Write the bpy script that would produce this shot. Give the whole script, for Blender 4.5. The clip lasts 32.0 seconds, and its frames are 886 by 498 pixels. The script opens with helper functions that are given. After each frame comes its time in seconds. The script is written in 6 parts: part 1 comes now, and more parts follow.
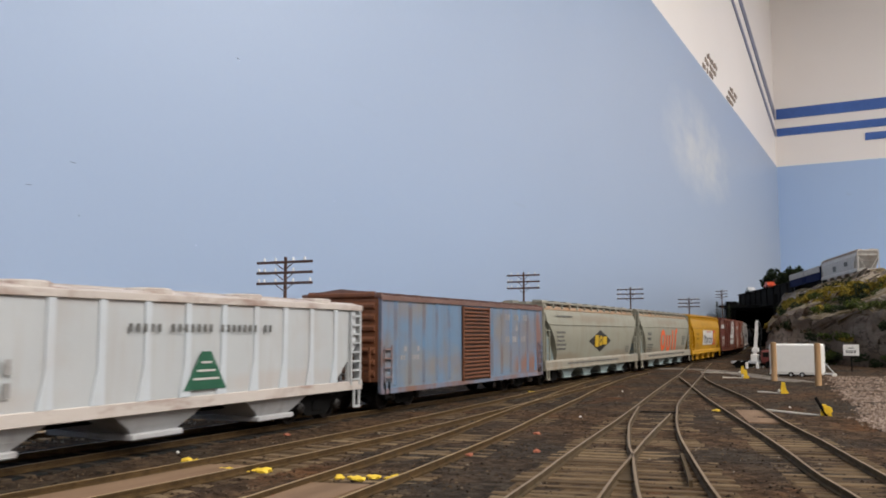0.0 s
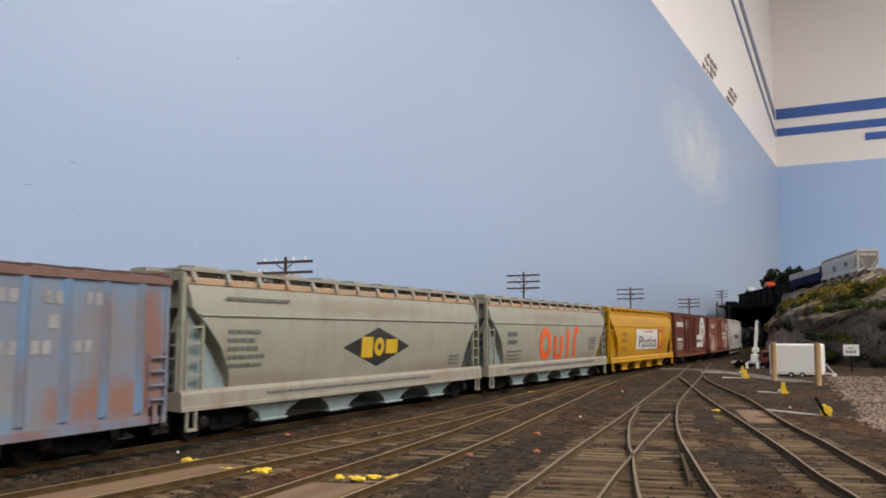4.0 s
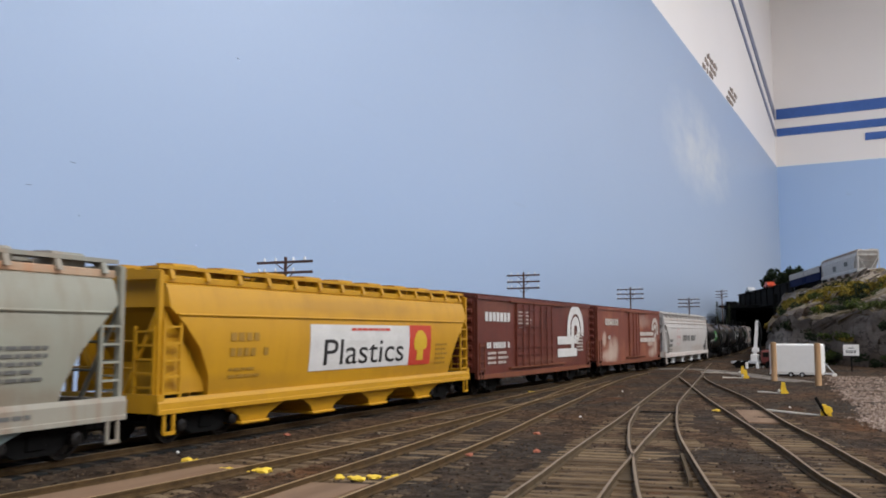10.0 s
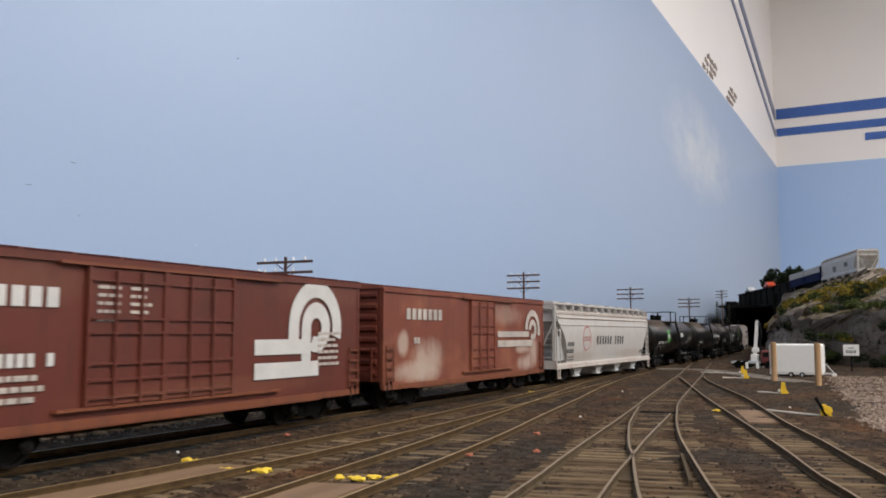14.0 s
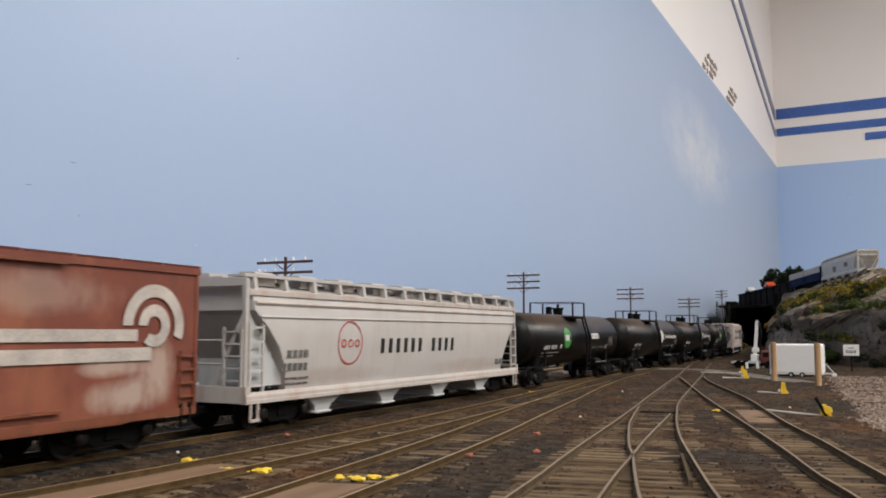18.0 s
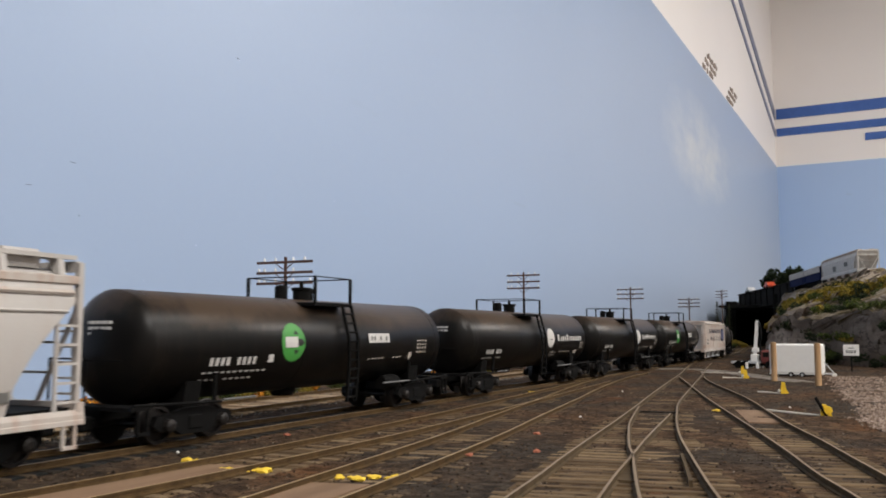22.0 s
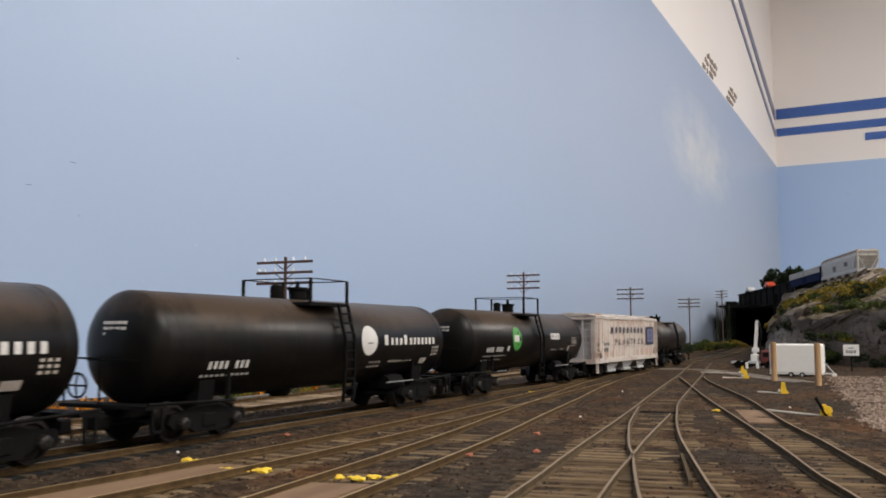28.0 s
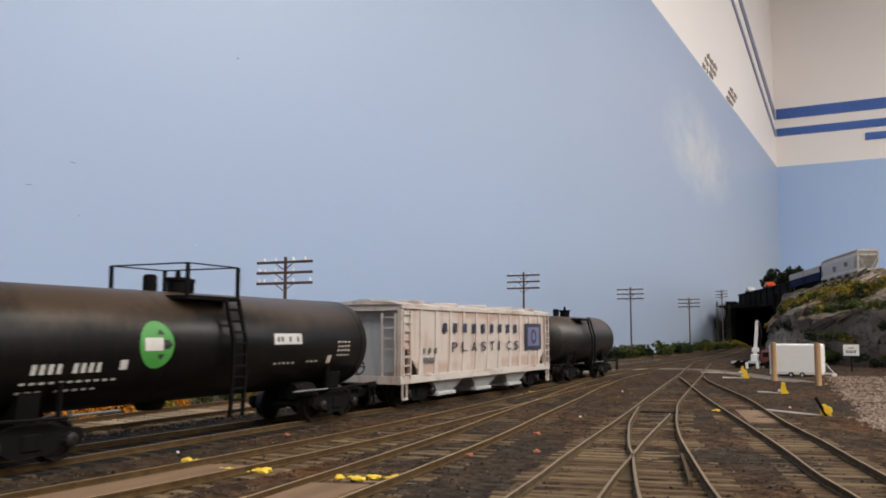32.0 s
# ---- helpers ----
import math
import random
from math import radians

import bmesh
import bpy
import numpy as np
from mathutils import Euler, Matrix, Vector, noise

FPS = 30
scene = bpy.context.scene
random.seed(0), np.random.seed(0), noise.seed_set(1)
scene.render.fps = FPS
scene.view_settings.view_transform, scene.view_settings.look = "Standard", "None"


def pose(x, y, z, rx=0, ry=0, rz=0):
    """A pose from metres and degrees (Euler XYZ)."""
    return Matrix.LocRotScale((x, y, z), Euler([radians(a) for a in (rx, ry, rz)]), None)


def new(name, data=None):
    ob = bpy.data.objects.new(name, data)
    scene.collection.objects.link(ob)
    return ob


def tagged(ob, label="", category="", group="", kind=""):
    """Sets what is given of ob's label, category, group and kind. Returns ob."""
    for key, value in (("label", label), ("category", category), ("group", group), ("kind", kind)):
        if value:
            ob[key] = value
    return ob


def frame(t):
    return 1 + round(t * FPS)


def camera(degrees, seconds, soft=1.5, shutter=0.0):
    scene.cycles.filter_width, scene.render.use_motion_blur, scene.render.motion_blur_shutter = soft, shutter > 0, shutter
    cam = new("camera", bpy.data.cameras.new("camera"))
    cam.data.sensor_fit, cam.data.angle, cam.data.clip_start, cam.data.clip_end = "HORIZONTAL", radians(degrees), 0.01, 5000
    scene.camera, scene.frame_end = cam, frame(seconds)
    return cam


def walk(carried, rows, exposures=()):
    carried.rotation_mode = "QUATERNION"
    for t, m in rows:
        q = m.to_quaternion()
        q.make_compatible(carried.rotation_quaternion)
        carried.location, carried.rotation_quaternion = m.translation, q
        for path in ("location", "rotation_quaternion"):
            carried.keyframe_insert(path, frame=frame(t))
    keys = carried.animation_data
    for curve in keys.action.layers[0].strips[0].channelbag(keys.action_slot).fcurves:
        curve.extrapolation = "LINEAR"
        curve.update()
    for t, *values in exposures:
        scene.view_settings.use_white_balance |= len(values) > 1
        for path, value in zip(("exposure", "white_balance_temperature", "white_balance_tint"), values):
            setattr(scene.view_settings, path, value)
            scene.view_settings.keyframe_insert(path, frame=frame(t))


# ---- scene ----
cam = camera(54.26, 32.0, soft=1.8, shutter=0.5)
EYE = pose(0, 0, 0.0311, 95.561, 0, 27.868)
# the clip's camera drifts in its white balance as the coloured cars pass
BALANCE = [(0, 6450), (8, 6450), (9, 5950), (13, 5950), (14, 6250), (17, 6400), (18, 6380), (19, 6250), (20, 6300), (22, 6480), (25, 6560), (32, 6530)]
walk(cam, [(0.0, EYE), (32.0, EYE)], [(t, 0.0, kelvin, 10.0) for t, kelvin in BALANCE])

# ---- light ----
world = bpy.data.worlds.new("room_world")
scene.world = world
world.use_nodes = True
world.node_tree.nodes["Background"].inputs[0].default_value = (0.75, 0.85, 1.0, 1)
world.node_tree.nodes["Background"].inputs[1].default_value = 0.12
scene.view_settings.exposure = 0.0


def ceiling_lamp(x, y, sx, sy, watts, color):
    data = bpy.data.lights.new("ceiling_lamp", "AREA")
    data.shape, data.size, data.size_y, data.energy, data.color = "RECTANGLE", sx, sy, watts, color
    ob = new("ceiling_lamp", data)
    ob.matrix_world = pose(x, y, 1.69)
    return ob


WARM = (1.0, 0.95, 0.895)
LAMPS = [(1.25, -1.1, 0.6, 1.2), (1.25, 0.7, 0.6, 1.2), (1.9, 2.8, 0.6, 1.2), (2.9, 0.7, 0.6, 1.2)]
POWER = [53, 22, 58, 40]
for (lx, ly, lsx, lsy), watts in zip(LAMPS, POWER):
    ceiling_lamp(lx, ly, lsx, lsy, watts, WARM)


# ---- materials ----
def shader(name):
    m = bpy.data.materials.new(name)
    m.use_nodes = True
    nt = m.node_tree
    return m, nt, nt.nodes["Principled BSDF"]


def ramp(nt, fac, stops):
    n = nt.nodes.new("ShaderNodeValToRGB")
    e = n.color_ramp.elements
    while len(e) < len(stops):
        e.new(0.5)
    for el, (p, c) in zip(e, stops):
        el.position, el.color = p, (*c, 1) if len(c) == 3 else c
    nt.links.new(fac, n.inputs[0])
    return n.outputs[0]


def noise_tex(nt, scale, detail=4.0, stretch=(1, 1, 1), rough=0.55):
    tc = nt.nodes.new("ShaderNodeTexCoord")
    mp = nt.nodes.new("ShaderNodeMapping")
    mp.inputs["Scale"].default_value = stretch
    n = nt.nodes.new("ShaderNodeTexNoise")
    n.inputs["Scale"].default_value, n.inputs["Detail"].default_value = scale, detail
    n.inputs["Roughness"].default_value = rough
    nt.links.new(tc.outputs["Object"], mp.inputs[0])
    nt.links.new(mp.outputs[0], n.inputs["Vector"])
    return n.outputs["Fac"]


def mix(nt, fac, a, b):
    n = nt.nodes.new("ShaderNodeMix")
    n.data_type = "RGBA"
    for sock, v in ((n.inputs[0], fac), (n.inputs[6], a), (n.inputs[7], b)):
        if isinstance(v, (int, float)):
            sock.default_value = v
        elif isinstance(v, tuple):
            sock.default_value = (*v, 1)
        else:
            nt.links.new(v, sock)
    return n.outputs[2]


def bump(nt, bsdf, height, strength, distance):
    b = nt.nodes.new("ShaderNodeBump")
    b.inputs["Strength"].default_value, b.inputs["Distance"].default_value = strength, distance
    nt.links.new(height, b.inputs["Height"])
    nt.links.new(b.outputs[0], bsdf.inputs["Normal"])


def plain(name, color, rough=0.5, metal=0.0, vary=0.12, scale=300, relief=0.0, spec=0.5):
    """Colour with soft tone changes at two sizes."""
    m, nt, b = shader(name)
    lo = tuple(c * (1 - vary) for c in color)
    hi = tuple(min(1, c * (1 + vary)) for c in color)
    big = ramp(nt, noise_tex(nt, scale * 0.2, 3), [(0.3, lo), (0.7, hi)])
    fine = ramp(nt, noise_tex(nt, scale * 4, 2), [(0.35, lo), (0.65, hi)])
    nt.links.new(mix(nt, 0.4, big, fine), b.inputs["Base Color"])
    b.inputs["Roughness"].default_value, b.inputs["Metallic"].default_value = rough, metal
    b.inputs["Specular IOR Level"].default_value = spec
    if relief:
        bump(nt, b, noise_tex(nt, scale * 3, 3), 0.5, relief)
    return m


def weathered(name, color, dirt, amount=0.5, rough=0.55, streak=(1, 1, 0.15), fade=None, spec=0.4):
    """Model paint with vertical streaks, blotches of grime and fine speckle."""
    m, nt, b = shader(name)
    base = ramp(nt, noise_tex(nt, 28, 3), [(0.3, tuple(c * 0.9 for c in color)), (0.7, color)])
    if fade:
        base = mix(nt, ramp(nt, noise_tex(nt, 45, 5), [(0.5, (0, 0, 0)), (0.66, (1, 1, 1))]), base, fade)
    s = ramp(nt, noise_tex(nt, 260, 4, streak), [(0.5, (0, 0, 0)), (0.8, (amount,) * 3)])
    base = mix(nt, s, base, dirt)
    blot = ramp(nt, noise_tex(nt, 70, 6), [(0.52, (0, 0, 0)), (0.75, (amount * 0.8,) * 3)])
    base = mix(nt, blot, base, dirt)
    nt.links.new(base, b.inputs["Base Color"])
    b.inputs["Roughness"].default_value = rough
    b.inputs["Specular IOR Level"].default_value = spec
    bump(nt, b, noise_tex(nt, 1500, 2), 0.15, 0.0002)
    return m


def two_tone(name, stops, scale, rough=0.9, relief=0.0, detail=8, stretch=(1, 1, 1)):
    m, nt, b = shader(name)
    n = noise_tex(nt, scale, detail, stretch, 0.65)
    nt.links.new(ramp(nt, n, stops), b.inputs["Base Color"])
    b.inputs["Roughness"].default_value = rough
    b.inputs["Specular IOR Level"].default_value = 0.12
    if relief:
        bump(nt, b, n, 0.8, relief)
    return m


def island(name, stops, rough=0.9):
    """Colour that changes from loose piece to loose piece of one mesh."""
    m, nt, b = shader(name)
    g = nt.nodes.new("ShaderNodeNewGeometry")
    nt.links.new(ramp(nt, g.outputs["Random Per Island"], stops), b.inputs["Base Color"])
    b.inputs["Roughness"].default_value = rough
    b.inputs["Specular IOR Level"].default_value = 0.12
    return m


def per_object(name, stops, grain=1200, rough=0.9):
    m, nt, b = shader(name)
    g = nt.nodes.new("ShaderNodeObjectInfo")
    base = ramp(nt, g.outputs["Random"], stops)
    n = noise_tex(nt, grain, 4, (0.12, 1, 1))
    nt.links.new(mix(nt, ramp(nt, n, [(0.4, (0, 0, 0)), (0.75, (0.55,) * 3)]), base, (0.035, 0.025, 0.018)), b.inputs["Base Color"])
    b.inputs["Roughness"].default_value = rough
    b.inputs["Specular IOR Level"].default_value = 0.15
    return m


def wall_paint(name, color, mark, wisp_haze=False):
    m, nt, b = shader(name)
    base = ramp(nt, noise_tex(nt, 1.3, 3), [(0.3, tuple(c * 0.95 for c in color)), (0.7, color)])
    marks = ramp(nt, noise_tex(nt, 9, 3, (1, 0.6, 2.5)), [(0.72, (0, 0, 0)), (0.78, (0.35,) * 3)])
    base = mix(nt, marks, base, mark)
    if wisp_haze:
        # a faint pale wisp in the backdrop's colour
        tc = nt.nodes.new("ShaderNodeTexCoord")
        mp = nt.nodes.new("ShaderNodeMapping")
        mp.inputs["Location"].default_value = (0, -2.33 / 0.62, -0.505 / 0.19)
        mp.inputs["Scale"].default_value = (0.01, 1 / 0.62, 1 / 0.19)
        nt.links.new(tc.outputs["Object"], mp.inputs[0])
        gr = nt.nodes.new("ShaderNodeTexGradient")
        gr.gradient_type = "SPHERICAL"
        nt.links.new(mp.outputs[0], gr.inputs[0])
        wisp = nt.nodes.new("ShaderNodeMath")
        wisp.operation = "MULTIPLY"
        nt.links.new(gr.outputs["Fac"], wisp.inputs[0])
        nt.links.new(noise_tex(nt, 10, 4, (1, 0.7, 1.6)), wisp.inputs[1])
        base = mix(nt, ramp(nt, wisp.outputs[0], [(0.12, (0, 0, 0)), (0.46, (0.5,) * 3)]), base, (0.88, 0.86, 0.78))
        # grey haze painted into the blue, stronger far along and low down
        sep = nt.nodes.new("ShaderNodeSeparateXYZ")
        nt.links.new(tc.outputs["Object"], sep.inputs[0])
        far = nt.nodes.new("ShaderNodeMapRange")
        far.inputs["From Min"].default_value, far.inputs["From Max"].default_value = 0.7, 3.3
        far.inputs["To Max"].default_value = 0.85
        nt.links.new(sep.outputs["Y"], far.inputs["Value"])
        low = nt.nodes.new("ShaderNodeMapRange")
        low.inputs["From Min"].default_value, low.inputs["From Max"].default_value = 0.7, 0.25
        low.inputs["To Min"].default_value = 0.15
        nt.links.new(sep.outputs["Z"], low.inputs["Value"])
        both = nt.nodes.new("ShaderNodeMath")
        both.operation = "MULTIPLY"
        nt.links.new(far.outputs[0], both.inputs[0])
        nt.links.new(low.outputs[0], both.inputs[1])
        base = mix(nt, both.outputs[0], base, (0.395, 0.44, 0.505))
    nt.links.new(base, b.inputs["Base Color"])
    b.inputs["Roughness"].default_value = 0.42
    bump(nt, b, noise_tex(nt, 120, 4), 0.07, 0.001)
    return m


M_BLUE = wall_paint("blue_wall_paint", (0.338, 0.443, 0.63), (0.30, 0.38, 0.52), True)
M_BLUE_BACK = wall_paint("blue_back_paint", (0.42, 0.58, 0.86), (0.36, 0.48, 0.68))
M_WHITE_WALL = wall_paint("white_wall_paint", (0.93, 0.885, 0.855), (0.8, 0.76, 0.72))
M_STRIPE = plain("blue_stripe_paint", (0.05, 0.13, 0.42), 0.5, scale=20)
M_GREY_STRIPE = plain("grey_stripe_paint", (0.17, 0.19, 0.29), 0.5, scale=20)
M_CEIL = plain("ceiling_tile_white", (0.75, 0.74, 0.72), 0.9, scale=30)
M_FLOOR = two_tone("floor_vinyl", [(0.3, (0.18, 0.16, 0.14)), (0.7, (0.28, 0.26, 0.23))], 14, 0.6)
M_FASCIA = plain("fascia_board_green", (0.05, 0.08, 0.06), 0.6, scale=40)
M_WOODLEG = plain("pine_leg", (0.35, 0.24, 0.14), 0.7, scale=60)
M_GLOWFRAME = plain("lamp_frame_white", (0.7, 0.7, 0.7), 0.5, scale=60)


def glow(name, color, strength):
    m, nt, b = shader(name)
    b.inputs["Base Color"].default_value = (*color, 1)
    b.inputs["Emission Color"].default_value = (*color, 1)
    b.inputs["Emission Strength"].default_value = strength
    return m


M_DIFFUSER = glow("lamp_diffuser", (1.0, 0.95, 0.88), 3.0)


def soil(name):
    """Cinders and dirt: fine grain over broad patches of rusty brown, grey and black."""
    m, nt, b = shader(name)
    fine = noise_tex(nt, 260, 9, (1, 1, 1), 0.68)
    brown = ramp(nt, fine, [(0.30, (0.006, 0.004, 0.003)), (0.45, (0.042, 0.025, 0.014)), (0.58, (0.094, 0.056, 0.031)), (0.78, (0.17, 0.11, 0.066))])
    grey = ramp(nt, fine, [(0.32, (0.007, 0.005, 0.004)), (0.48, (0.033, 0.025, 0.018)), (0.64, (0.066, 0.052, 0.039)), (0.8, (0.125, 0.104, 0.082))])
    rusty = ramp(nt, fine, [(0.3, (0.014, 0.007, 0.003)), (0.5, (0.088, 0.039, 0.015)), (0.75, (0.19, 0.09, 0.038))])
    base = mix(nt, ramp(nt, noise_tex(nt, 16, 5), [(0.42, (0, 0, 0)), (0.58, (1, 1, 1))]), brown, grey)
    base = mix(nt, ramp(nt, noise_tex(nt, 33, 5, (1, 0.6, 1)), [(0.56, (0, 0, 0)), (0.70, (0.8,) * 3)]), base, rusty)
    nt.links.new(base, b.inputs["Base Color"])
    b.inputs["Roughness"].default_value = 0.95
    b.inputs["Specular IOR Level"].default_value = 0.1
    bump(nt, b, fine, 0.9, 0.0014)
    return m


M_GROUND = soil("cinder_ground")
M_CINDER = island("cinder_grains", [(0.0, (0.014, 0.011, 0.009)), (0.45, (0.040, 0.027, 0.018)), (0.85, (0.085, 0.056, 0.034)), (0.97, (0.13, 0.095, 0.065)), (1.0, (0.24, 0.21, 0.18))])
M_TRACKDIRT = two_tone("track_dirt", [(0.3, (0.026, 0.017, 0.010)), (0.46, (0.082, 0.053, 0.028)), (0.62, (0.135, 0.09, 0.048)), (0.8, (0.20, 0.14, 0.08))], 300, 0.95, 0.0008)
M_DARKBALLAST = two_tone("shaded_dark_ballast", [(0.3, (0.005, 0.005, 0.005)), (0.6, (0.017, 0.018, 0.018)), (0.8, (0.05, 0.05, 0.05))], 420, 0.95, 0.0008)
M_GREYBALLAST = island("grey_ballast", [(0.0, (0.045, 0.042, 0.036)), (0.5, (0.115, 0.103, 0.088)), (1.0, (0.27, 0.245, 0.21))])
M_GRAVEL = island("pink_gravel", [(0.0, (0.12, 0.083, 0.062)), (0.5, (0.23, 0.17, 0.132)), (1.0, (0.38, 0.30, 0.245))])
M_GRAVELBED = two_tone("gravel_bed", [(0.35, (0.13, 0.095, 0.075)), (0.65, (0.28, 0.22, 0.18))], 500, 0.95, 0.001)
M_RAIL = two_tone("rusty_rail", [(0.3, (0.042, 0.026, 0.012)), (0.7, (0.098, 0.061, 0.027))], 300, 0.6)
M_RAILTOP = plain("rail_head", (0.33, 0.225, 0.105), 0.45, 0.3, scale=400)
M_TIE = per_object("wooden_tie", [(0.0, (0.07, 0.046, 0.026)), (0.5, (0.14, 0.097, 0.056)), (1.0, (0.225, 0.162, 0.095))])
# main-line ties toned near black, carrying the train's shade in their colour
M_TIE_DARK = per_object("shaded_dark_tie", [(0.0, (0.010, 0.009, 0.008)), (0.6, (0.035, 0.028, 0.021)), (1.0, (0.085, 0.06, 0.038))])
M_TIE_BACK = per_object("pale_tie", [(0.0, (0.22, 0.14, 0.08)), (1.0, (0.48, 0.36, 0.23))])
M_BOARD = two_tone("plank_brown", [(0.3, (0.145, 0.092, 0.056)), (0.7, (0.235, 0.155, 0.10))], 120, 0.8, 0.0003, 6, (1, 0.15, 1))
M_YELLOW_CHIP = plain("yellow_paint_chip", (0.75, 0.52, 0.04), 0.6, scale=900, relief=0.0004)
M_RED_CHIP = plain("rust_red_chip", (0.30, 0.095, 0.05), 0.8, scale=900)
M_WHITE_CHIP = plain("white_chip", (0.7, 0.68, 0.65), 0.7, scale=900)
M_BLACK = plain("flat_black", (0.009, 0.0085, 0.008), 0.9, scale=200, spec=0.1)
M_UNDER = plain("black_underframe", (0.0035, 0.0034, 0.0034), 0.7, scale=800, vary=0.3, spec=0.1)
M_WHEEL = plain("wheel_steel", (0.014, 0.012, 0.011), 0.45, 0.3, scale=800, spec=0.3)
M_WIRE = plain("wire_grab_iron", (0.11, 0.11, 0.112), 0.45, scale=600)


# ---- mesh tools, in millimetres ----
MM = 0.001


def mesh_of(name, bm, material, smooth=False):
    bmesh.ops.recalc_face_normals(bm, faces=bm.faces)
    me = bpy.data.meshes.new(name)
    bm.to_mesh(me)
    bm.free()
    me.transform(Matrix.Scale(MM, 4))
    for m in material if isinstance(material, (list, tuple)) else (material,):
        me.materials.append(m)
    if smooth:
        me.polygons.foreach_set("use_smooth", [True] * len(me.polygons))
        me.set_sharp_from_angle(angle=radians(35))
    return me


def part(name, bm, material, parent, label="", at=None, smooth=False):
    """One mesh object under a thing or under a part; at: place in the parent, millimetres."""
    ob = new(name, bm if isinstance(bm, bpy.types.Mesh) else mesh_of(name, bm, material, smooth))
    ob.parent = parent
    if at:
        ob.location = Vector(at) * MM
    return tagged(ob, label) if label else ob


def thing(name, label, category, group="", kind="", at=None):
    ob = new(name)
    if at is not None:
        ob.matrix_world = at
    return tagged(ob, label, category, group, kind)


def B():
    return bmesh.new()


def box(bm, x0, x1, y0, y1, z0, z1, bevel=0.0):
    v = [bm.verts.new(p) for p in ((x0, y0, z0), (x1, y0, z0), (x1, y1, z0), (x0, y1, z0), (x0, y0, z1), (x1, y0, z1), (x1, y1, z1), (x0, y1, z1))]
    f = [bm.faces.new([v[i] for i in q]) for q in ((3, 2, 1, 0), (4, 5, 6, 7), (0, 1, 5, 4), (1, 2, 6, 5), (2, 3, 7, 6), (3, 0, 4, 7))]
    if bevel:
        es = list({e for q in f for e in q.edges})
        bmesh.ops.bevel(bm, geom=es, offset=bevel, segments=1, affect="EDGES", profile=0.5)
    return bm


def prism(bm, outline, axis, a, b):
    """A closed outline of (p, q) pushed along an axis; x: (y, z), y: (x, z), z: (x, y)."""
    def at(p, q, w):
        return {"x": (w, p, q), "y": (p, w, q), "z": (p, q, w)}[axis]
    lo = [bm.verts.new(at(p, q, a)) for p, q in outline]
    hi = [bm.verts.new(at(p, q, b)) for p, q in outline]
    bm.faces.new(lo)
    bm.faces.new(hi)
    n = len(outline)
    for i in range(n):
        bm.faces.new((lo[i], lo[(i + 1) % n], hi[(i + 1) % n], hi[i]))
    return bm


def rod(bm, p, q, r, n=6, r2=None):
    p, q = Vector(p), Vector(q)
    t = (q - p).to_track_quat("Z", "Y").to_matrix()
    rings = []
    for c, rr in ((p, r), (q, r if r2 is None else r2)):
        rings.append([bm.verts.new(c + t @ Vector((math.cos(2 * math.pi * i / n) * rr, math.sin(2 * math.pi * i / n) * rr, 0))) for i in range(n)])
    for i in range(n):
        bm.faces.new((rings[0][i], rings[0][(i + 1) % n], rings[1][(i + 1) % n], rings[1][i]))
    bm.faces.new(rings[0])
    bm.faces.new(rings[1])
    return bm


def lathe(bm, profile, axis="y", n=32, at=(0, 0, 0)):
    """A profile of (along, radius) turned round an axis."""
    rings = []
    for w, r in profile:
        ring = []
        for i in range(n):
            c, s = math.cos(2 * math.pi * i / n) * r, math.sin(2 * math.pi * i / n) * r
            p = {"x": (w, c, s), "y": (c, w, s), "z": (c, s, w)}[axis]
            ring.append(bm.verts.new(Vector(p) + Vector(at)))
        rings.append(ring)
    for a, b in zip(rings, rings[1:]):
        for i in range(n):
            bm.faces.new((a[i], a[(i + 1) % n], b[(i + 1) % n], b[i]))
    bm.faces.new(rings[0])
    bm.faces.new(rings[-1])
    return bm


def loft(bm, rings, cap=True):
    rr = [[bm.verts.new(p) for p in r] for r in rings]
    n = len(rr[0])
    for a, b in zip(rr, rr[1:]):
        for i in range(n):
            bm.faces.new((a[i], a[(i + 1) % n], b[(i + 1) % n], b[i]))
    if cap:
        bm.faces.new(rr[0])
        bm.faces.new(rr[-1])
    return bm


def lump(bm, c, r, squash=0.8, seed=0, sub=1):
    g = bmesh.ops.create_icosphere(bm, subdivisions=sub, radius=1)
    rnd = random.Random(seed)
    k = Vector((rnd.uniform(-9, 9), rnd.uniform(-9, 9), rnd.uniform(-9, 9)))
    for v in g["verts"]:
        d = 1 + 0.45 * noise.noise(v.co * 1.7 + k)
        v.co = Vector((v.co.x * r * d, v.co.y * r * d, v.co.z * r * d * squash)) + Vector(c)
    return bm


def plate(bm, outline, x):
    """A flat marking on a side that faces +x, outline of (y, z)."""
    return prism(bm, outline, "x", x, x + 0.12)


def rect(bm, y0, y1, z0, z1, x):
    return plate(bm, [(y0, z0), (y1, z0), (y1, z1), (y0, z1)], x)


def bars(bm, y0, z0, h, pattern, x, pitch=None, fill=0.7):
    """A row of bars as wide as letters; a space in the pattern leaves a gap."""
    pitch = pitch or h * 0.8
    for i, ch in enumerate(pattern):
        if ch != " ":
            rect(bm, y0 + i * pitch, y0 + (i + fill) * pitch, z0, z0 + h, x)
    return bm


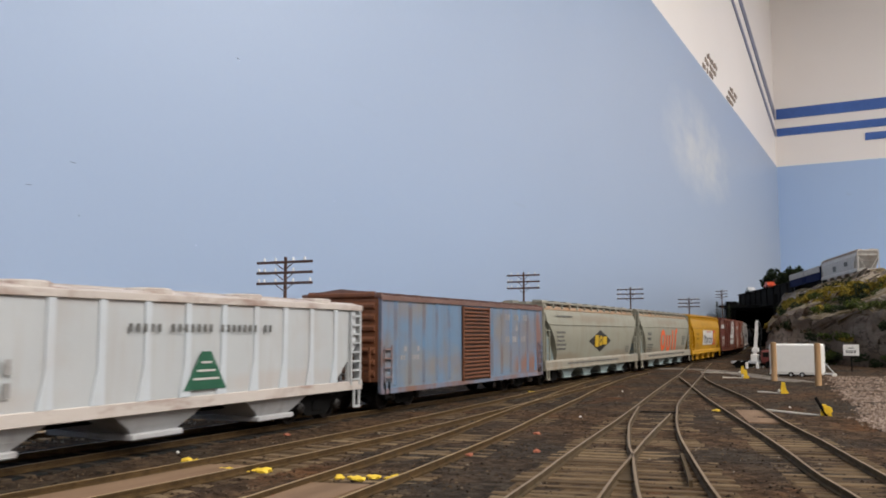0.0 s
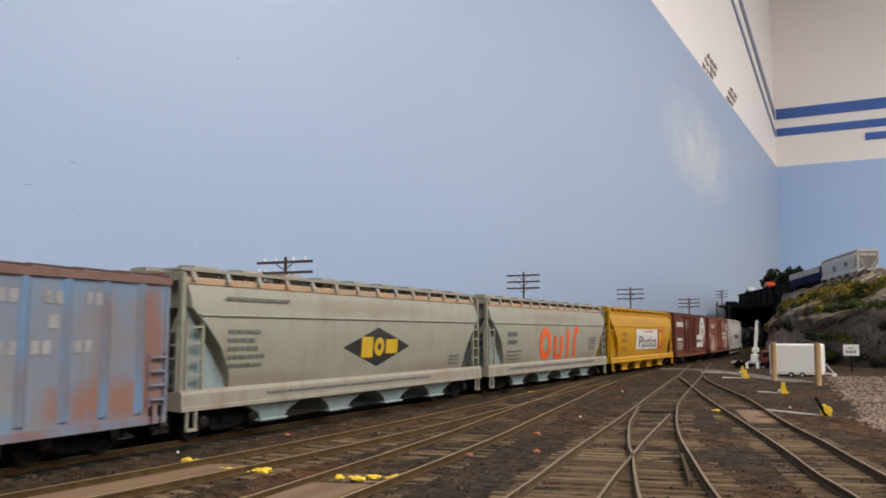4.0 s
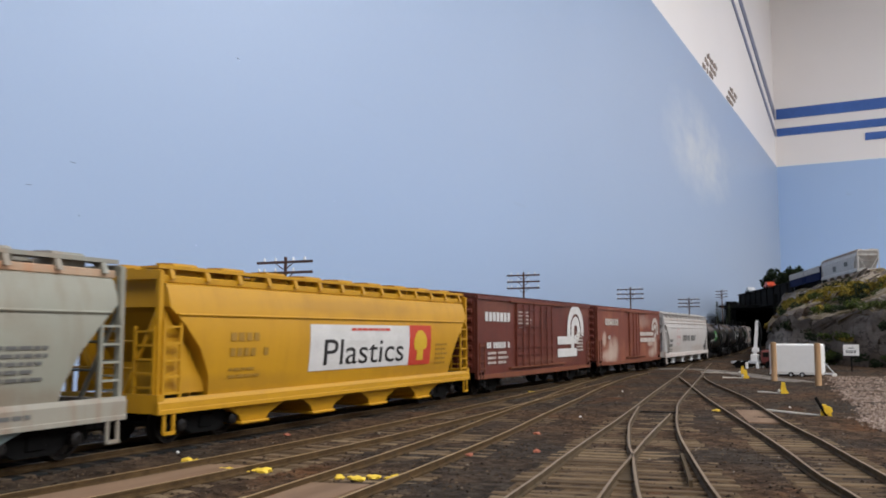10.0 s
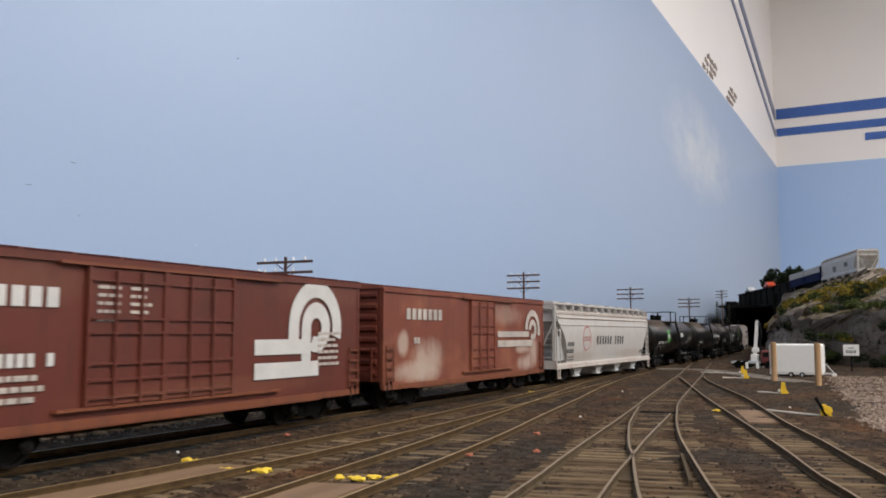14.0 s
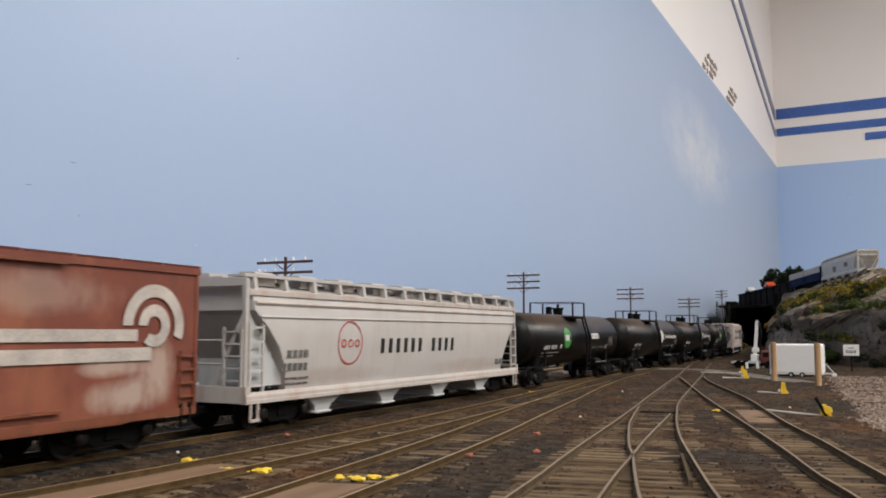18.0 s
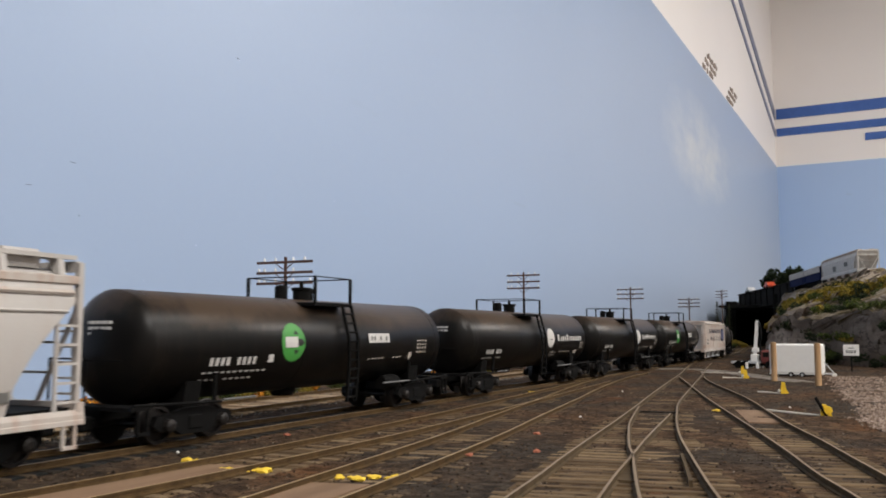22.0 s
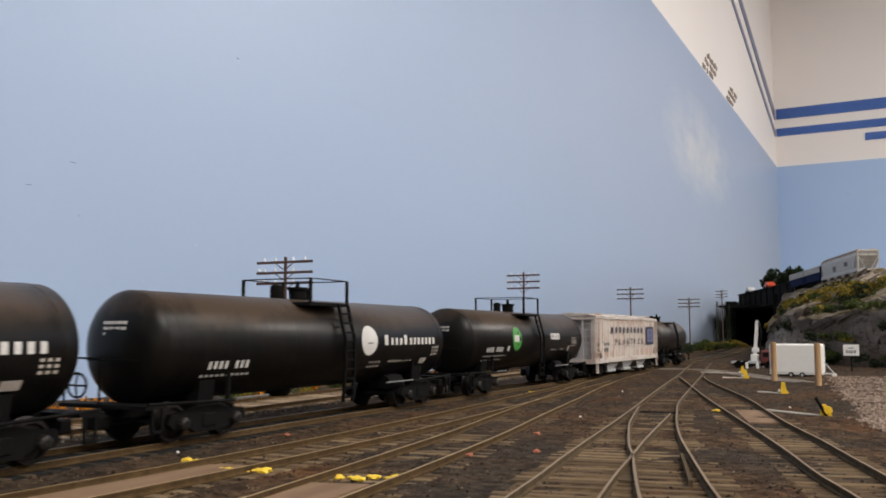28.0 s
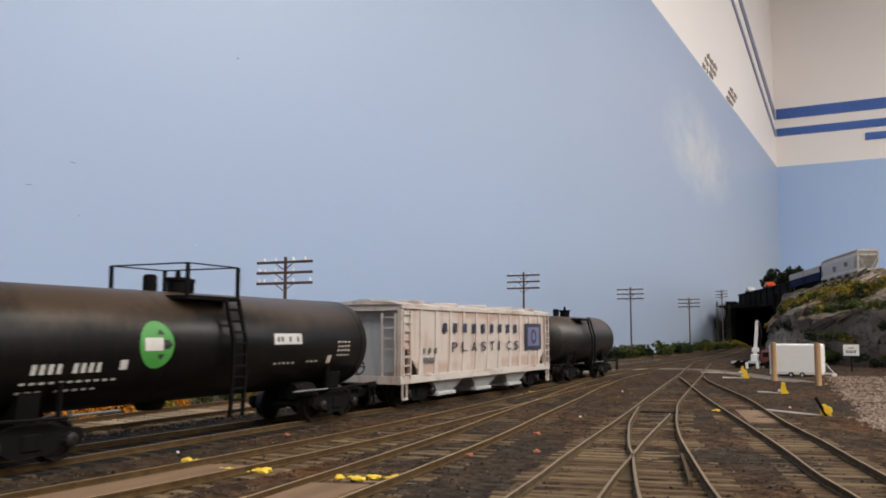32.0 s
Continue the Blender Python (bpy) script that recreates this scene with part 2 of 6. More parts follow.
def arc(bm, cy, cz, r0, r1, a0, a1, x, n=14):
    """A flat painted arc; a full turn closes into a ring."""
    rows = []
    for i in range(n + 1):
        a = radians(a0 + (a1 - a0) * i / n)
        rows.append([bm.verts.new((x + .12, cy + r * math.cos(a), cz + r * math.sin(a))) for r in (r0, r1)])
    for p, q in zip(rows, rows[1:]):
        bm.faces.new((p[0], p[1], q[1], q[0]))
    return bm


def words(text, height, width):
    """Flat letters as a mesh, fitted to a height and width in millimetres, in the plane x = 0 with y to the right."""
    cu = bpy.data.curves.new("words", "FONT")
    cu.body, cu.size, cu.extrude = text, 1, 0.02
    ob = new("words", cu)
    me = bpy.data.meshes.new_from_object(ob.evaluated_get(bpy.context.evaluated_depsgraph_get()))
    bpy.data.objects.remove(ob)
    bm = B()
    bm.from_mesh(me)
    xs, ys = [v.co.x for v in bm.verts], [v.co.y for v in bm.verts]
    for v in bm.verts:
        v.co = Vector((0.06 + v.co.z * 2, (v.co.x - min(xs)) / (max(xs) - min(xs)) * width, (v.co.y - min(ys)) / (max(ys) - min(ys)) * height))
    return bm


# ---- the line of the main track ----
GROW = 1.062


def main_line():
    ds = 0.005
    s = np.arange(-1.6, 3.2, ds)
    sc = np.clip(s, -0.20, 1.66)
    head = 0.43319 + 0.2468 * sc - 0.40132 * sc ** 2 + 0.13559 * sc ** 3 - math.atan(809 / 1530)
    head = head + np.clip(s - 1.66, 0, 0.6) / 0.6 * 0.14
    x, y = np.cumsum(np.sin(head)) * ds, np.cumsum(np.cos(head)) * ds
    i = int(np.argmin(abs(s)))
    x, y = x - x[i] - 0.1665, y - y[i] + 0.1608
    return s * GROW, (x - 0.018 * np.cos(head)) * GROW, (y + 0.018 * np.sin(head)) * GROW


LINE_S, LINE_X, LINE_Y = main_line()


def on_line(s):
    return Vector((float(np.interp(s, LINE_S, LINE_X)), float(np.interp(s, LINE_S, LINE_Y)), 0.0))


CLOCK = np.array([0, 3, 6, 9, 12, 14, 16, 19, 22, 25, 28, 32.0])
GONE = np.array([-.9691, -.7579, -.5470, -.3392, -.1358, 0, .1371, .3404, .5460, .7434, .9374, 1.1912])
PACE = np.gradient(GONE, CLOCK)


def travelled(t):
    """How far the train has come since 14 s, metres towards the camera."""
    i = min(max(int(np.searchsorted(CLOCK, t)) - 1, 0), len(CLOCK) - 2)
    h = CLOCK[i + 1] - CLOCK[i]
    x = (t - CLOCK[i]) / h
    a, b, p, q = GONE[i], GONE[i + 1], PACE[i] * h, PACE[i + 1] * h
    return float((2 * x ** 3 - 3 * x ** 2 + 1) * a + (x ** 3 - 2 * x ** 2 + x) * p + (3 * x ** 2 - 2 * x ** 3) * b + (x ** 3 - x ** 2) * q) * GROW


def stand(s, half):
    """The pose of a car whose middle is at s, on trucks half apart each way."""
    a, b = on_line(s - half), on_line(s + half)
    m, d = (a + b) / 2, b - a
    return pose(m.x, m.y, -.00193, 0, 0, -math.degrees(math.atan2(d.x, d.y)))


# ---- the room ----
X0, X1, Y0, Y1, ZF, ZC, ZB = -0.45, 4.6, -3.2, 3.97, -1.10, 1.72, 0.752


def setting(name, bm, material, label, category, smooth=False):
    ob = new(name, mesh_of(name, bm, material, smooth))
    return tagged(ob, label, category, kind="structure")


def k(*v):
    return [a * 1000 for a in v]


setting("floor", box(B(), *k(X0 - .1, X1 + .1, Y0 - .1, Y1 + .1, ZF - .1, ZF)), M_FLOOR, "grey-brown vinyl floor under the layout", "floor")
setting("ceiling", box(B(), *k(X0 - .1, X1 + .1, Y0 - .1, Y1 + .1, ZC, ZC + .1)), M_CEIL, "off-white ceiling of the train room", "ceiling")
setting("wall_west", box(B(), *k(X0 - .12, X0 - .004, Y0, Y1, ZF, ZC)), M_WHITE_WALL, "white painted long wall above the backdrop", "wall")
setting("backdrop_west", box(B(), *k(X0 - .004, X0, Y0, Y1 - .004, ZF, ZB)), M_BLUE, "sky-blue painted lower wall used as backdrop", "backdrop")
setting("wall_north", box(B(), *k(X0 - .12, X1, Y1, Y1 + .12, ZF, ZC)), M_WHITE_WALL, "white painted end wall with blue stripes", "wall")
setting("backdrop_north", box(B(), *k(X0, X1, Y1 - .004, Y1, ZF, ZB)), M_BLUE_BACK, "lighter blue painted lower end wall", "backdrop")
setting("wall_east", box(B(), *k(X1, X1 + .12, Y0, Y1, ZF, ZC)), M_WHITE_WALL, "plain white painted wall behind the room", "wall")
setting("wall_south", box(B(), *k(X0, X1, Y0 - .12, Y0, ZF, ZC)), M_WHITE_WALL, "plain white painted wall behind the camera", "wall")


def stripe(name, a, b, z0, z1, wall, material, label, z2=None, z3=None):
    z2, z3 = (z0, z1) if z2 is None else (z2, z3)
    if wall == "north":
        bm = prism(B(), [k(a, z0), k(b, z2), k(b, z3), k(a, z1)], "y", (Y1 - .003) * 1000, (Y1 + .001) * 1000)
    else:
        bm = prism(B(), [k(a, z0), k(b, z2), k(b, z3), k(a, z1)], "x", (X0 - .005) * 1000, (X0 - .001) * 1000)
    return setting(name, bm, material, label, "stripe")


stripe("stripe_1", X0 + .004, 3.2, 0.962, 1.008, "north", M_STRIPE, "broad deep-blue painted stripe on white wall")
stripe("stripe_2", X0 + .004, 3.2, 0.887, 0.921, "north", M_STRIPE, "narrow deep-blue painted stripe on white wall")
stripe("stripe_3", -0.10, 3.2, 0.835, 0.866, "north", M_STRIPE, "short deep-blue painted stripe on white wall")
stripe("stripe_4", Y1 - .002, 2.0, 0.962, 1.008, "west", M_GREY_STRIPE, "dark slanting stripe running on round the corner", 1.455, 1.487)
stripe("stripe_5", Y1 - .002, 2.0, 0.887, 0.915, "west", M_GREY_STRIPE, "dark slanting lower stripe round the corner", 1.345, 1.365)


M_WRITING = plain("worn_writing_paint", (0.30, 0.24, 0.20), 0.7, scale=80, vary=.4)


def wall_writing(y, n):
    """Small worn brown writing along the backdrop's edge, no longer legible."""
    rnd = random.Random(n)
    bm = B()
    for r, z in enumerate((762, 786, 808)):
        yy = y + r * 34
        for i in range(n):
            w = rnd.uniform(7, 15)
            if rnd.random() < 0.85:
                z0 = z + rnd.uniform(-2, 2)
                box(bm, (X0 - .005) * 1000, (X0 - .001) * 1000, yy, yy + w * .45, z0, z0 + rnd.uniform(9, 15))
                box(bm, (X0 - .005) * 1000, (X0 - .001) * 1000, yy + w * .45, yy + w, z0 + rnd.choice((0, 6)), z0 + rnd.choice((9, 12)))
            yy += w + rnd.uniform(4, 10)
    return setting("wall_writing", bm, M_WRITING, "worn brown writing on the white wall", "writing")


def scuff(y, z, w, h, m):
    bm = lump(B(), (0, 0, 0), 1, .8, int(y))
    for v in bm.verts:
        v.co = Vector((X0 * 1000 + v.co.x * .25, y + v.co.y * w, z + v.co.z * h))
    setting("wall_scuff", bm, m, "small scuff mark on the blue wall", "scuff")


M_SCUFF_D = plain("dark_scuff", (0.16, 0.19, 0.27), .7, scale=300)
M_SCUFF_L = plain("pale_scuff", (0.5, 0.6, 0.8), .6, scale=300)
for sy, sz, sw, sh, sm in ((508, 245, 2.2, .5, M_SCUFF_D), (509, 244, 1.2, .4, M_SCUFF_L), (360, 136.5, 2.6, .35, M_SCUFF_D), (366, 104, .5, .45, M_SCUFF_D), (380, 83.6, .5, .3, M_SCUFF_D),
                           (468, 94.4, 1.0, .4, M_SCUFF_L), (330, 118, 2.5, .3, M_SCUFF_D), (640, 150, 1.5, .4, M_SCUFF_L), (420, 66, .4, .4, M_SCUFF_L)):
    scuff(sy, sz, sw, sh, sm)
wall_writing(2390, 9)
wall_writing(2760, 7)


def ceiling_light(x, y, sx, sy):
    t = thing("ceiling_light", "white ceiling light with glowing diffuser", "ceiling light", "ceiling lights", at=pose(x, y, ZC))
    a, b = sx * 500 + 20, sy * 500 + 20
    bm = B()
    for q in ((-a, a, -b, -b + 20), (-a, a, b - 20, b), (-a, -a + 20, -b + 20, b - 20), (a - 20, a, -b + 20, b - 20)):
        box(bm, *q, -20, 0)
    part("frame", bm, M_GLOWFRAME, t)
    part("diffuser", box(B(), -a + 20, a - 20, -b + 20, b - 20, -12, -4), M_DIFFUSER, t)


for lamp in LAMPS:
    ceiling_light(*lamp)


# ---- ground and benchwork ----
def ground_z(x, y):
    """Height of the dirt, millimetres; it climbs over the tie ends away from the near tracks."""
    base = float(np.interp(y, [90, 200, 330, 600], [-2.35, -2.15, -1.85, -1.6]))
    if x < -205:
        base = max(base - (-205 - x) * .04, -2.6) if x > -230 else -2.6
    return base + 0.5 * noise.noise((x * 0.05, y * 0.05, 0)) + 0.42 * noise.noise((x * 0.16, y * 0.16, 3))


def ground_sheet():
    xs = list(range(-376, -220, 6)) + list(range(-220, 60, 4)) + list(range(60, 200, 6)) + list(range(200, 1201, 50))
    ys = list(range(-600, -60, 45)) + list(range(-60, 640, 4)) + list(range(640, 1300, 6)) + list(range(1300, 3967, 31))
    bm = B()
    grid = [[bm.verts.new((x, y, ground_z(x, y))) for x in xs] for y in ys]
    for a, b in zip(grid, grid[1:]):
        for i in range(len(xs) - 1):
            bm.faces.new((a[i], a[i + 1], b[i + 1], b[i]))
    return setting("ground", bm, M_GROUND, "dark brown cinder and dirt ground of the rail yard", "ground", True)


ground_sheet()


def benchwork():
    t = thing("layout_table", "wooden benchwork table carrying the layout", "table", kind="structure")
    part("deck", box(B(), *k(-.374, 1.2, -.6, Y1 - .006, -.05, -.006)), M_WOODLEG, t)
    part("fascia", box(B(), *k(1.2, 1.21, -.6, Y1 - .006, -.2, .002)), M_FASCIA, t)
    part("fascia", box(B(), *k(-.374, 1.21, -.61, -.6, -.2, .002)), M_FASCIA, t)
    for x in (-.38, 1.1):
        for y in (-.5, 1.6, 3.7):
            part("leg", box(B(), *k(x, x + .09, y, y + .09, ZF, -.05)), M_WOODLEG, t)


benchwork()


def grains(name, n, seed, place, size, material, label, category, z=None):
    """Loose grains as one mesh of small uneven octahedra; place(u, v, w) gives x, y in mm or None."""
    r = np.random.RandomState(seed)
    verts, faces = [], []
    while len(verts) < n * 6:
        p = place(*r.rand(3))
        if p is None:
            r.rand(7)
            continue
        s = size[0] + (size[1] - size[0]) * r.rand() ** 2.5
        q = r.rand(6) * 0.8 + 0.6
        b = len(verts)
        z0 = ground_z(p[0], p[1]) if z is None else z
        a = r.rand() * 6.28
        c, d = math.cos(a), math.sin(a)
        for i, (dx, dy, dz) in enumerate(((1, 0, 0), (0, 1, 0), (-1, 0, 0), (0, -1, 0), (0, 0, 1), (0, 0, -1))):
            w = s * q[i]
            verts.append((p[0] + (dx * c - dy * d) * w, p[1] + (dx * d + dy * c) * w, z0 + (dz * 0.75 + 0.1) * w))
        faces += [(b, b + 1, b + 4), (b + 1, b + 2, b + 4), (b + 2, b + 3, b + 4), (b + 3, b, b + 4), (b + 1, b, b + 5), (b + 2, b + 1, b + 5), (b + 3, b + 2, b + 5), (b, b + 3, b + 5)]
    me = bpy.data.meshes.new(name)
    me.from_pydata([(a * MM, b_ * MM, c_ * MM) for a, b_, c_ in verts], [], faces)
    me.materials.append(material)
    return tagged(new(name, me), label, category, kind="stuff")


def yard(u, v, w):
    y = 70 + 900 * v ** 2.2
    return -225 + 300 * u, y


grains("cinders", 60000, 5, yard, (0.12, 0.52), M_CINDER, "loose dark cinders and stone grains on the yard", "cinders")


def lot_edge(y):
    return -8.5 - (y - 340) * 0.112


def lot(u, v, w):
    y = 330 + 400 * v ** 1.4
    x = lot_edge(y) + 260 * u ** 1.4 + 8 * noise.noise((y * 0.05, 0, 0)) + (w - 0.5) * 10
    return x, y


bm = B()
n = 40
edge = [(lot_edge(330 + 400 * i / n) + 6 * noise.noise((i * 0.7, 2, 0)), 330 + 400 * i / n) for i in range(n + 1)]
prism(bm, [(300, 330)] + edge + [(300, 745)], "z", -4, -1.7)
setting("gravel_lot", bm, M_GRAVELBED, "pinkish-grey gravel lot beside the yard", "gravel")
grains("gravel", 19000, 9, lot, (0.3, 1.0), M_GRAVEL, "loose pinkish and pale gravel stones", "gravel", -1.6)


# ---- tracks ----
def curve_through(pts, step):
    """Evenly spaced points and headings on a smooth line through pts (metres)."""
    p = [Vector((*q, 0)) for q in pts]
    p = [p[0] * 2 - p[1]] + p + [p[-1] * 2 - p[-2]]
    fine = []
    for i in range(1, len(p) - 2):
        for j in range(24):
            t = j / 24
            a, b, c, d = p[i - 1], p[i], p[i + 1], p[i + 2]
            fine.append(0.5 * (2 * b + (c - a) * t + (2 * a - 5 * b + 4 * c - d) * t * t + (3 * b - a - 3 * c + d) * t ** 3))
    fine.append(p[-2])
    run, out, want = 0.0, [], 0.0
    for a, b in zip(fine, fine[1:]):
        ln = (b - a).length
        while want <= run + ln and ln > 0:
            out.append((a + (b - a) * ((want - run) / ln), (b - a).normalized()))
            want += step
        run += ln
    return out


RAIL_OUTLINE = [(-0.8, -1.7), (0.8, -1.7), (0.8, -1.5), (0.2, -1.3), (0.2, -0.65), (0.33, -0.5), (0.33, 0.0), (-0.33, 0.0), (-0.33, -0.5), (-0.2, -0.65), (-0.2, -1.3), (-0.8, -1.5)]


def rail_mesh(line, off, lift):
    bm = B()
    rings = []
    for p, d in line:
        nx, ny = d.y, -d.x
        rings.append([((p.x * 1000 + nx * (off + u)), (p.y * 1000 + ny * (off + u)), w + lift) for u, w in RAIL_OUTLINE])
    loft(bm, rings)
    for f in bm.faces:
        if all(v.co.z > lift - 0.05 for v in f.verts):
            f.material_index = 1
    return bm


M_YARDRAIL = two_tone("dull_rail_side", [(0.3, (0.042, 0.029, 0.016)), (0.7, (0.105, 0.074, 0.042))], 260, 0.75)
M_YARDTOP = plain("worn_rail_head", (0.20, 0.142, 0.085), 0.55, 0.1, scale=400)
TIE_MESH = [mesh_of("tie", box(B(), -15 + e, 15 - e, -1.35, 1.35, -1.6, 0, 0.2), M_TIE) for e in (0, 0.5, 1.0)]
TIE_DARK = [mesh_of("tie", box(B(), -15 + e, 15 - e, -1.35, 1.35, -1.6, 0, 0.2), M_TIE_DARK) for e in (0, 0.5, 1.0)]
TIE_PALE = [mesh_of("tie", box(B(), -15 + e, 15 - e, -1.35, 1.35, -1.6, 0, 0.2), M_TIE_BACK) for e in (0, 0.5, 1.0)]


def track(name, pts, label, lift=0.0, avoid=(), ties=TIE_MESH, far=9.0, spacing=0.0066, y_from=0.02):
    t = thing(name, label, "railway track", kind="structure")
    line = curve_through(pts, 0.012)
    for off in (-8.75, 8.75):
        part("rail", rail_mesh(line, off, lift), (M_RAIL, M_RAILTOP), t)
    rnd = random.Random(len(pts))
    rest = B()
    for p, d in curve_through(pts, spacing):
        if any((p - q).length < 0.0155 for q in avoid) or p.y < y_from:
            continue
        a = -math.degrees(math.atan2(d.x, d.y)) + rnd.uniform(-1.5, 1.5)
        m = pose(p.x, p.y, (lift - 1.7) * MM + rnd.uniform(-.00012, .00012), 0, 0, a)
        if p.y > far:
            g = box(B(), -15, 15, -1.35, 1.35, -1.6, 0)
            me = bpy.data.meshes.new("tie")
            g.transform(Matrix.Translation(m.translation * 1000) @ m.to_3x3().to_4x4())
            g.to_mesh(me)
            rest.from_mesh(me)
            g.free()
            bpy.data.meshes.remove(me)
        else:
            ob = part("tie", rnd.choice(ties), None, t)
            ob.matrix_basis = m
    if rest.verts:
        tagged(part("far_ties", rest, M_TIE, t), kind="stuff")
    else:
        rest.free()
    return [p for p, d in line]


MAIN_PTS = [tuple(on_line(s)[:2]) for s in np.arange(-0.35, 2.8, 0.15)]
main_pts = track("main_track", MAIN_PTS, "main line track on dark ballast under the train", far=1.5, ties=TIE_DARK)


def across(pts, y):
    return float(np.interp(y, [q[1] for q in pts], [q[0] for q in pts]))


STOCK_L = [(-46, 20), (-60, 105), (-68.7, 156), (-73, 184), (-78.5, 216), (-85.3, 260), (-93, 310), (-104, 378), (-114.8, 442), (-128.3, 525), (-149.2, 656), (-171, 783), (-186, 870), (-200, 955)]
STOCK_R = [(14, 20), (-18, 130), (-32.2, 174), (-38.6, 194), (-48.8, 228), (-60.5, 268), (-71, 309), (-81, 353), (-92, 406), (-110, 517), (-133.5, 664), (-157.4, 805), (-169, 880), (-181, 955)]
BLADE_L = [(2, 30), (-31, 125), (-45.7, 167), (-54.1, 194), (-63.3, 225), (-69, 242), (-78.5, 275), (-88, 311), (-102.6, 377)]
BLADE_R = [(-29, 20), (-44, 115), (-53.1, 165), (-58, 192), (-63.3, 225), (-67.5, 250), (-72.6, 283), (-82.4, 350)]
SIDE_L = [(44, 20), (14, 115), (-9.1, 188), (-17.8, 213.5), (-28.8, 252), (-40.3, 290), (-57, 344), (-82, 425), (-108.9, 517), (-147, 650)]
SIDE_R = [(56, 20), (28, 108), (6, 180), (-4.7, 219), (-11.6, 243), (-23.3, 284.5), (-35.5, 324), (-47, 366), (-65, 434), (-83, 493), (-100, 545), (-118.5, 607), (-131.5, 662)]


def yard_ties(t, left, right, y0, y1, overhang=6.6, ties=TIE_MESH, step=5.5, skew=0.5):
    """Ties laid square across two rail lines; their length follows the gap between the rails."""
    rnd = random.Random(int(y0 + y1))
    y = y0
    while y < y1:
        a, b = across(left, y), across(right, y)
        h = ((across(left, y + 8) - a) * skew + (across(right, y + 8) - b) * (1 - skew)) / 8
        turn = math.atan(h)
        wide = (b - a) * math.cos(turn) + 2 * overhang + rnd.uniform(-1.6, 1.6)
        ob = part("tie", rnd.choice(ties), None, t)
        ob.matrix_basis = pose((a + b) / 2 * MM, y * MM, -.00181 + rnd.uniform(-.0002, .00012), 0, 0, -math.degrees(turn) + rnd.uniform(-1.6, 1.6)) @ Matrix.Diagonal((wide / 30, step / 6.7, 1, 1))
        y += step * math.cos(turn) + rnd.uniform(-.5, .5)


def laid_track(name, label, rails, paints=None):
    t = thing(name, label, "railway track", kind="structure")
    for pts in rails:
        line = curve_through([(x * MM, y * MM) for x, y in pts], 0.01)
        part("rail", rail_mesh(line, 0, -0.2), paints or (M_YARDRAIL, M_YARDTOP), t)
    return t


def midline(left, right, y0, y1):
    return [Vector(((across(left, y) + across(right, y)) / 2 * MM, y * MM, 0)) for y in np.arange(y0, y1, 12.0)]


yard_track = laid_track("yard_track", "weathered yard turnout with thin greyish rails", [STOCK_L, STOCK_R, BLADE_L, BLADE_R])
yard_ties(yard_track, STOCK_L, BLADE_R, 60, 175)
yard_ties(yard_track, BLADE_L, STOCK_R, 60, 175)
yard_ties(yard_track, STOCK_L, STOCK_R, 178, 470)
yard_ties(yard_track, STOCK_L, STOCK_R, 660, 860)
siding_track = laid_track("siding_track", "siding track with pale brown ties", [SIDE_L, SIDE_R])
yard_ties(siding_track, SIDE_L, SIDE_R, 60, 432)
yard_ties(siding_track, STOCK_L, SIDE_R, 474, 655)
line_a = midline(STOCK_L, STOCK_R, 200, 950)
line_a2 = midline(STOCK_L, BLADE_R, 30, 350)
line_b = midline(BLADE_L, STOCK_R, 30, 370)
line_r = midline(SIDE_L, SIDE_R, 30, 650)
line_1 = track("inner_track", [(-.150, .02), (-.148, .10), (-.1475, .17), (-.150, .24), (-.157, .33), (-.167, .43), (-.180, .56)],
               "rusty yard track beside the main line", -0.2, main_pts)
line_2 = track("outer_track", [(-.090, .03), (-.104, .13), (-.112, .19), (-.121, .25), (-.134, .32), (-.150, .41), (-.165, .49), (-.182, .60), (-.191, .70)],
               "rusty yard track half sunk in dirt", -0.3, main_pts + line_1)
BACK_L = [(-262, 60), (-265, 150), (-267, 200), (-270.5, 238), (-276, 272), (-285, 400), (-292, 600), (-298, 800), (-306, 1100), (-316, 1500), (-326, 1750)]
BACK_R = [(-240, 60), (-241, 150), (-242.5, 214), (-246.4, 272), (-254, 400), (-266, 600), (-275, 800), (-284, 1100), (-296, 1500), (-308, 1750)]
back_track = laid_track("back_track", "pale track behind the main line along the backdrop", [BACK_L, BACK_R], (M_RAIL, M_RAILTOP))
yard_ties(back_track, BACK_L, BACK_R, 100, 900, 5.0, TIE_PALE, 7.0)


def ballast_strip(name, pts, half, top, material, label, near=None):
    near = near or half
    bm = B()
    rings = []
    for i, (p, d) in enumerate(curve_through(pts, 0.012)):
        nx, ny = d.y, -d.x
        e = [3 * noise.noise((i * 0.35, j, 1)) for j in (0, 5)]
        rings.append([(p.x * 1000 + nx * u, p.y * 1000 + ny * u, w) for u, w in ((-half - 6 + e[0], -4.5), (-half, top), (near, top), (near + 6 + e[1], -4.5))])
    loft(bm, rings)
    return setting(name, bm, material, label, "ballast")


# dark ballast, with the shade under the train put into its colour
ballast_strip("main_ballast", MAIN_PTS, 23, -1.85, M_DARKBALLAST, "dark ballast bed under the main line, deepened with train shade", 13)


for bed_name, bed_line, bed_top in (("yard_bed", line_a, -2.06), ("through_bed", line_a2, -2.1), ("turnout_bed", line_b, -2.13), ("siding_bed", line_r, -2.10), ("inner_bed", line_1[::3], -2.17), ("outer_bed", line_2[::3], -2.2)):
    ballast_strip(bed_name, [tuple(p[:2]) for p in bed_line], 13.0, bed_top, M_TRACKDIRT, "brown dirt packed between the yard ties")


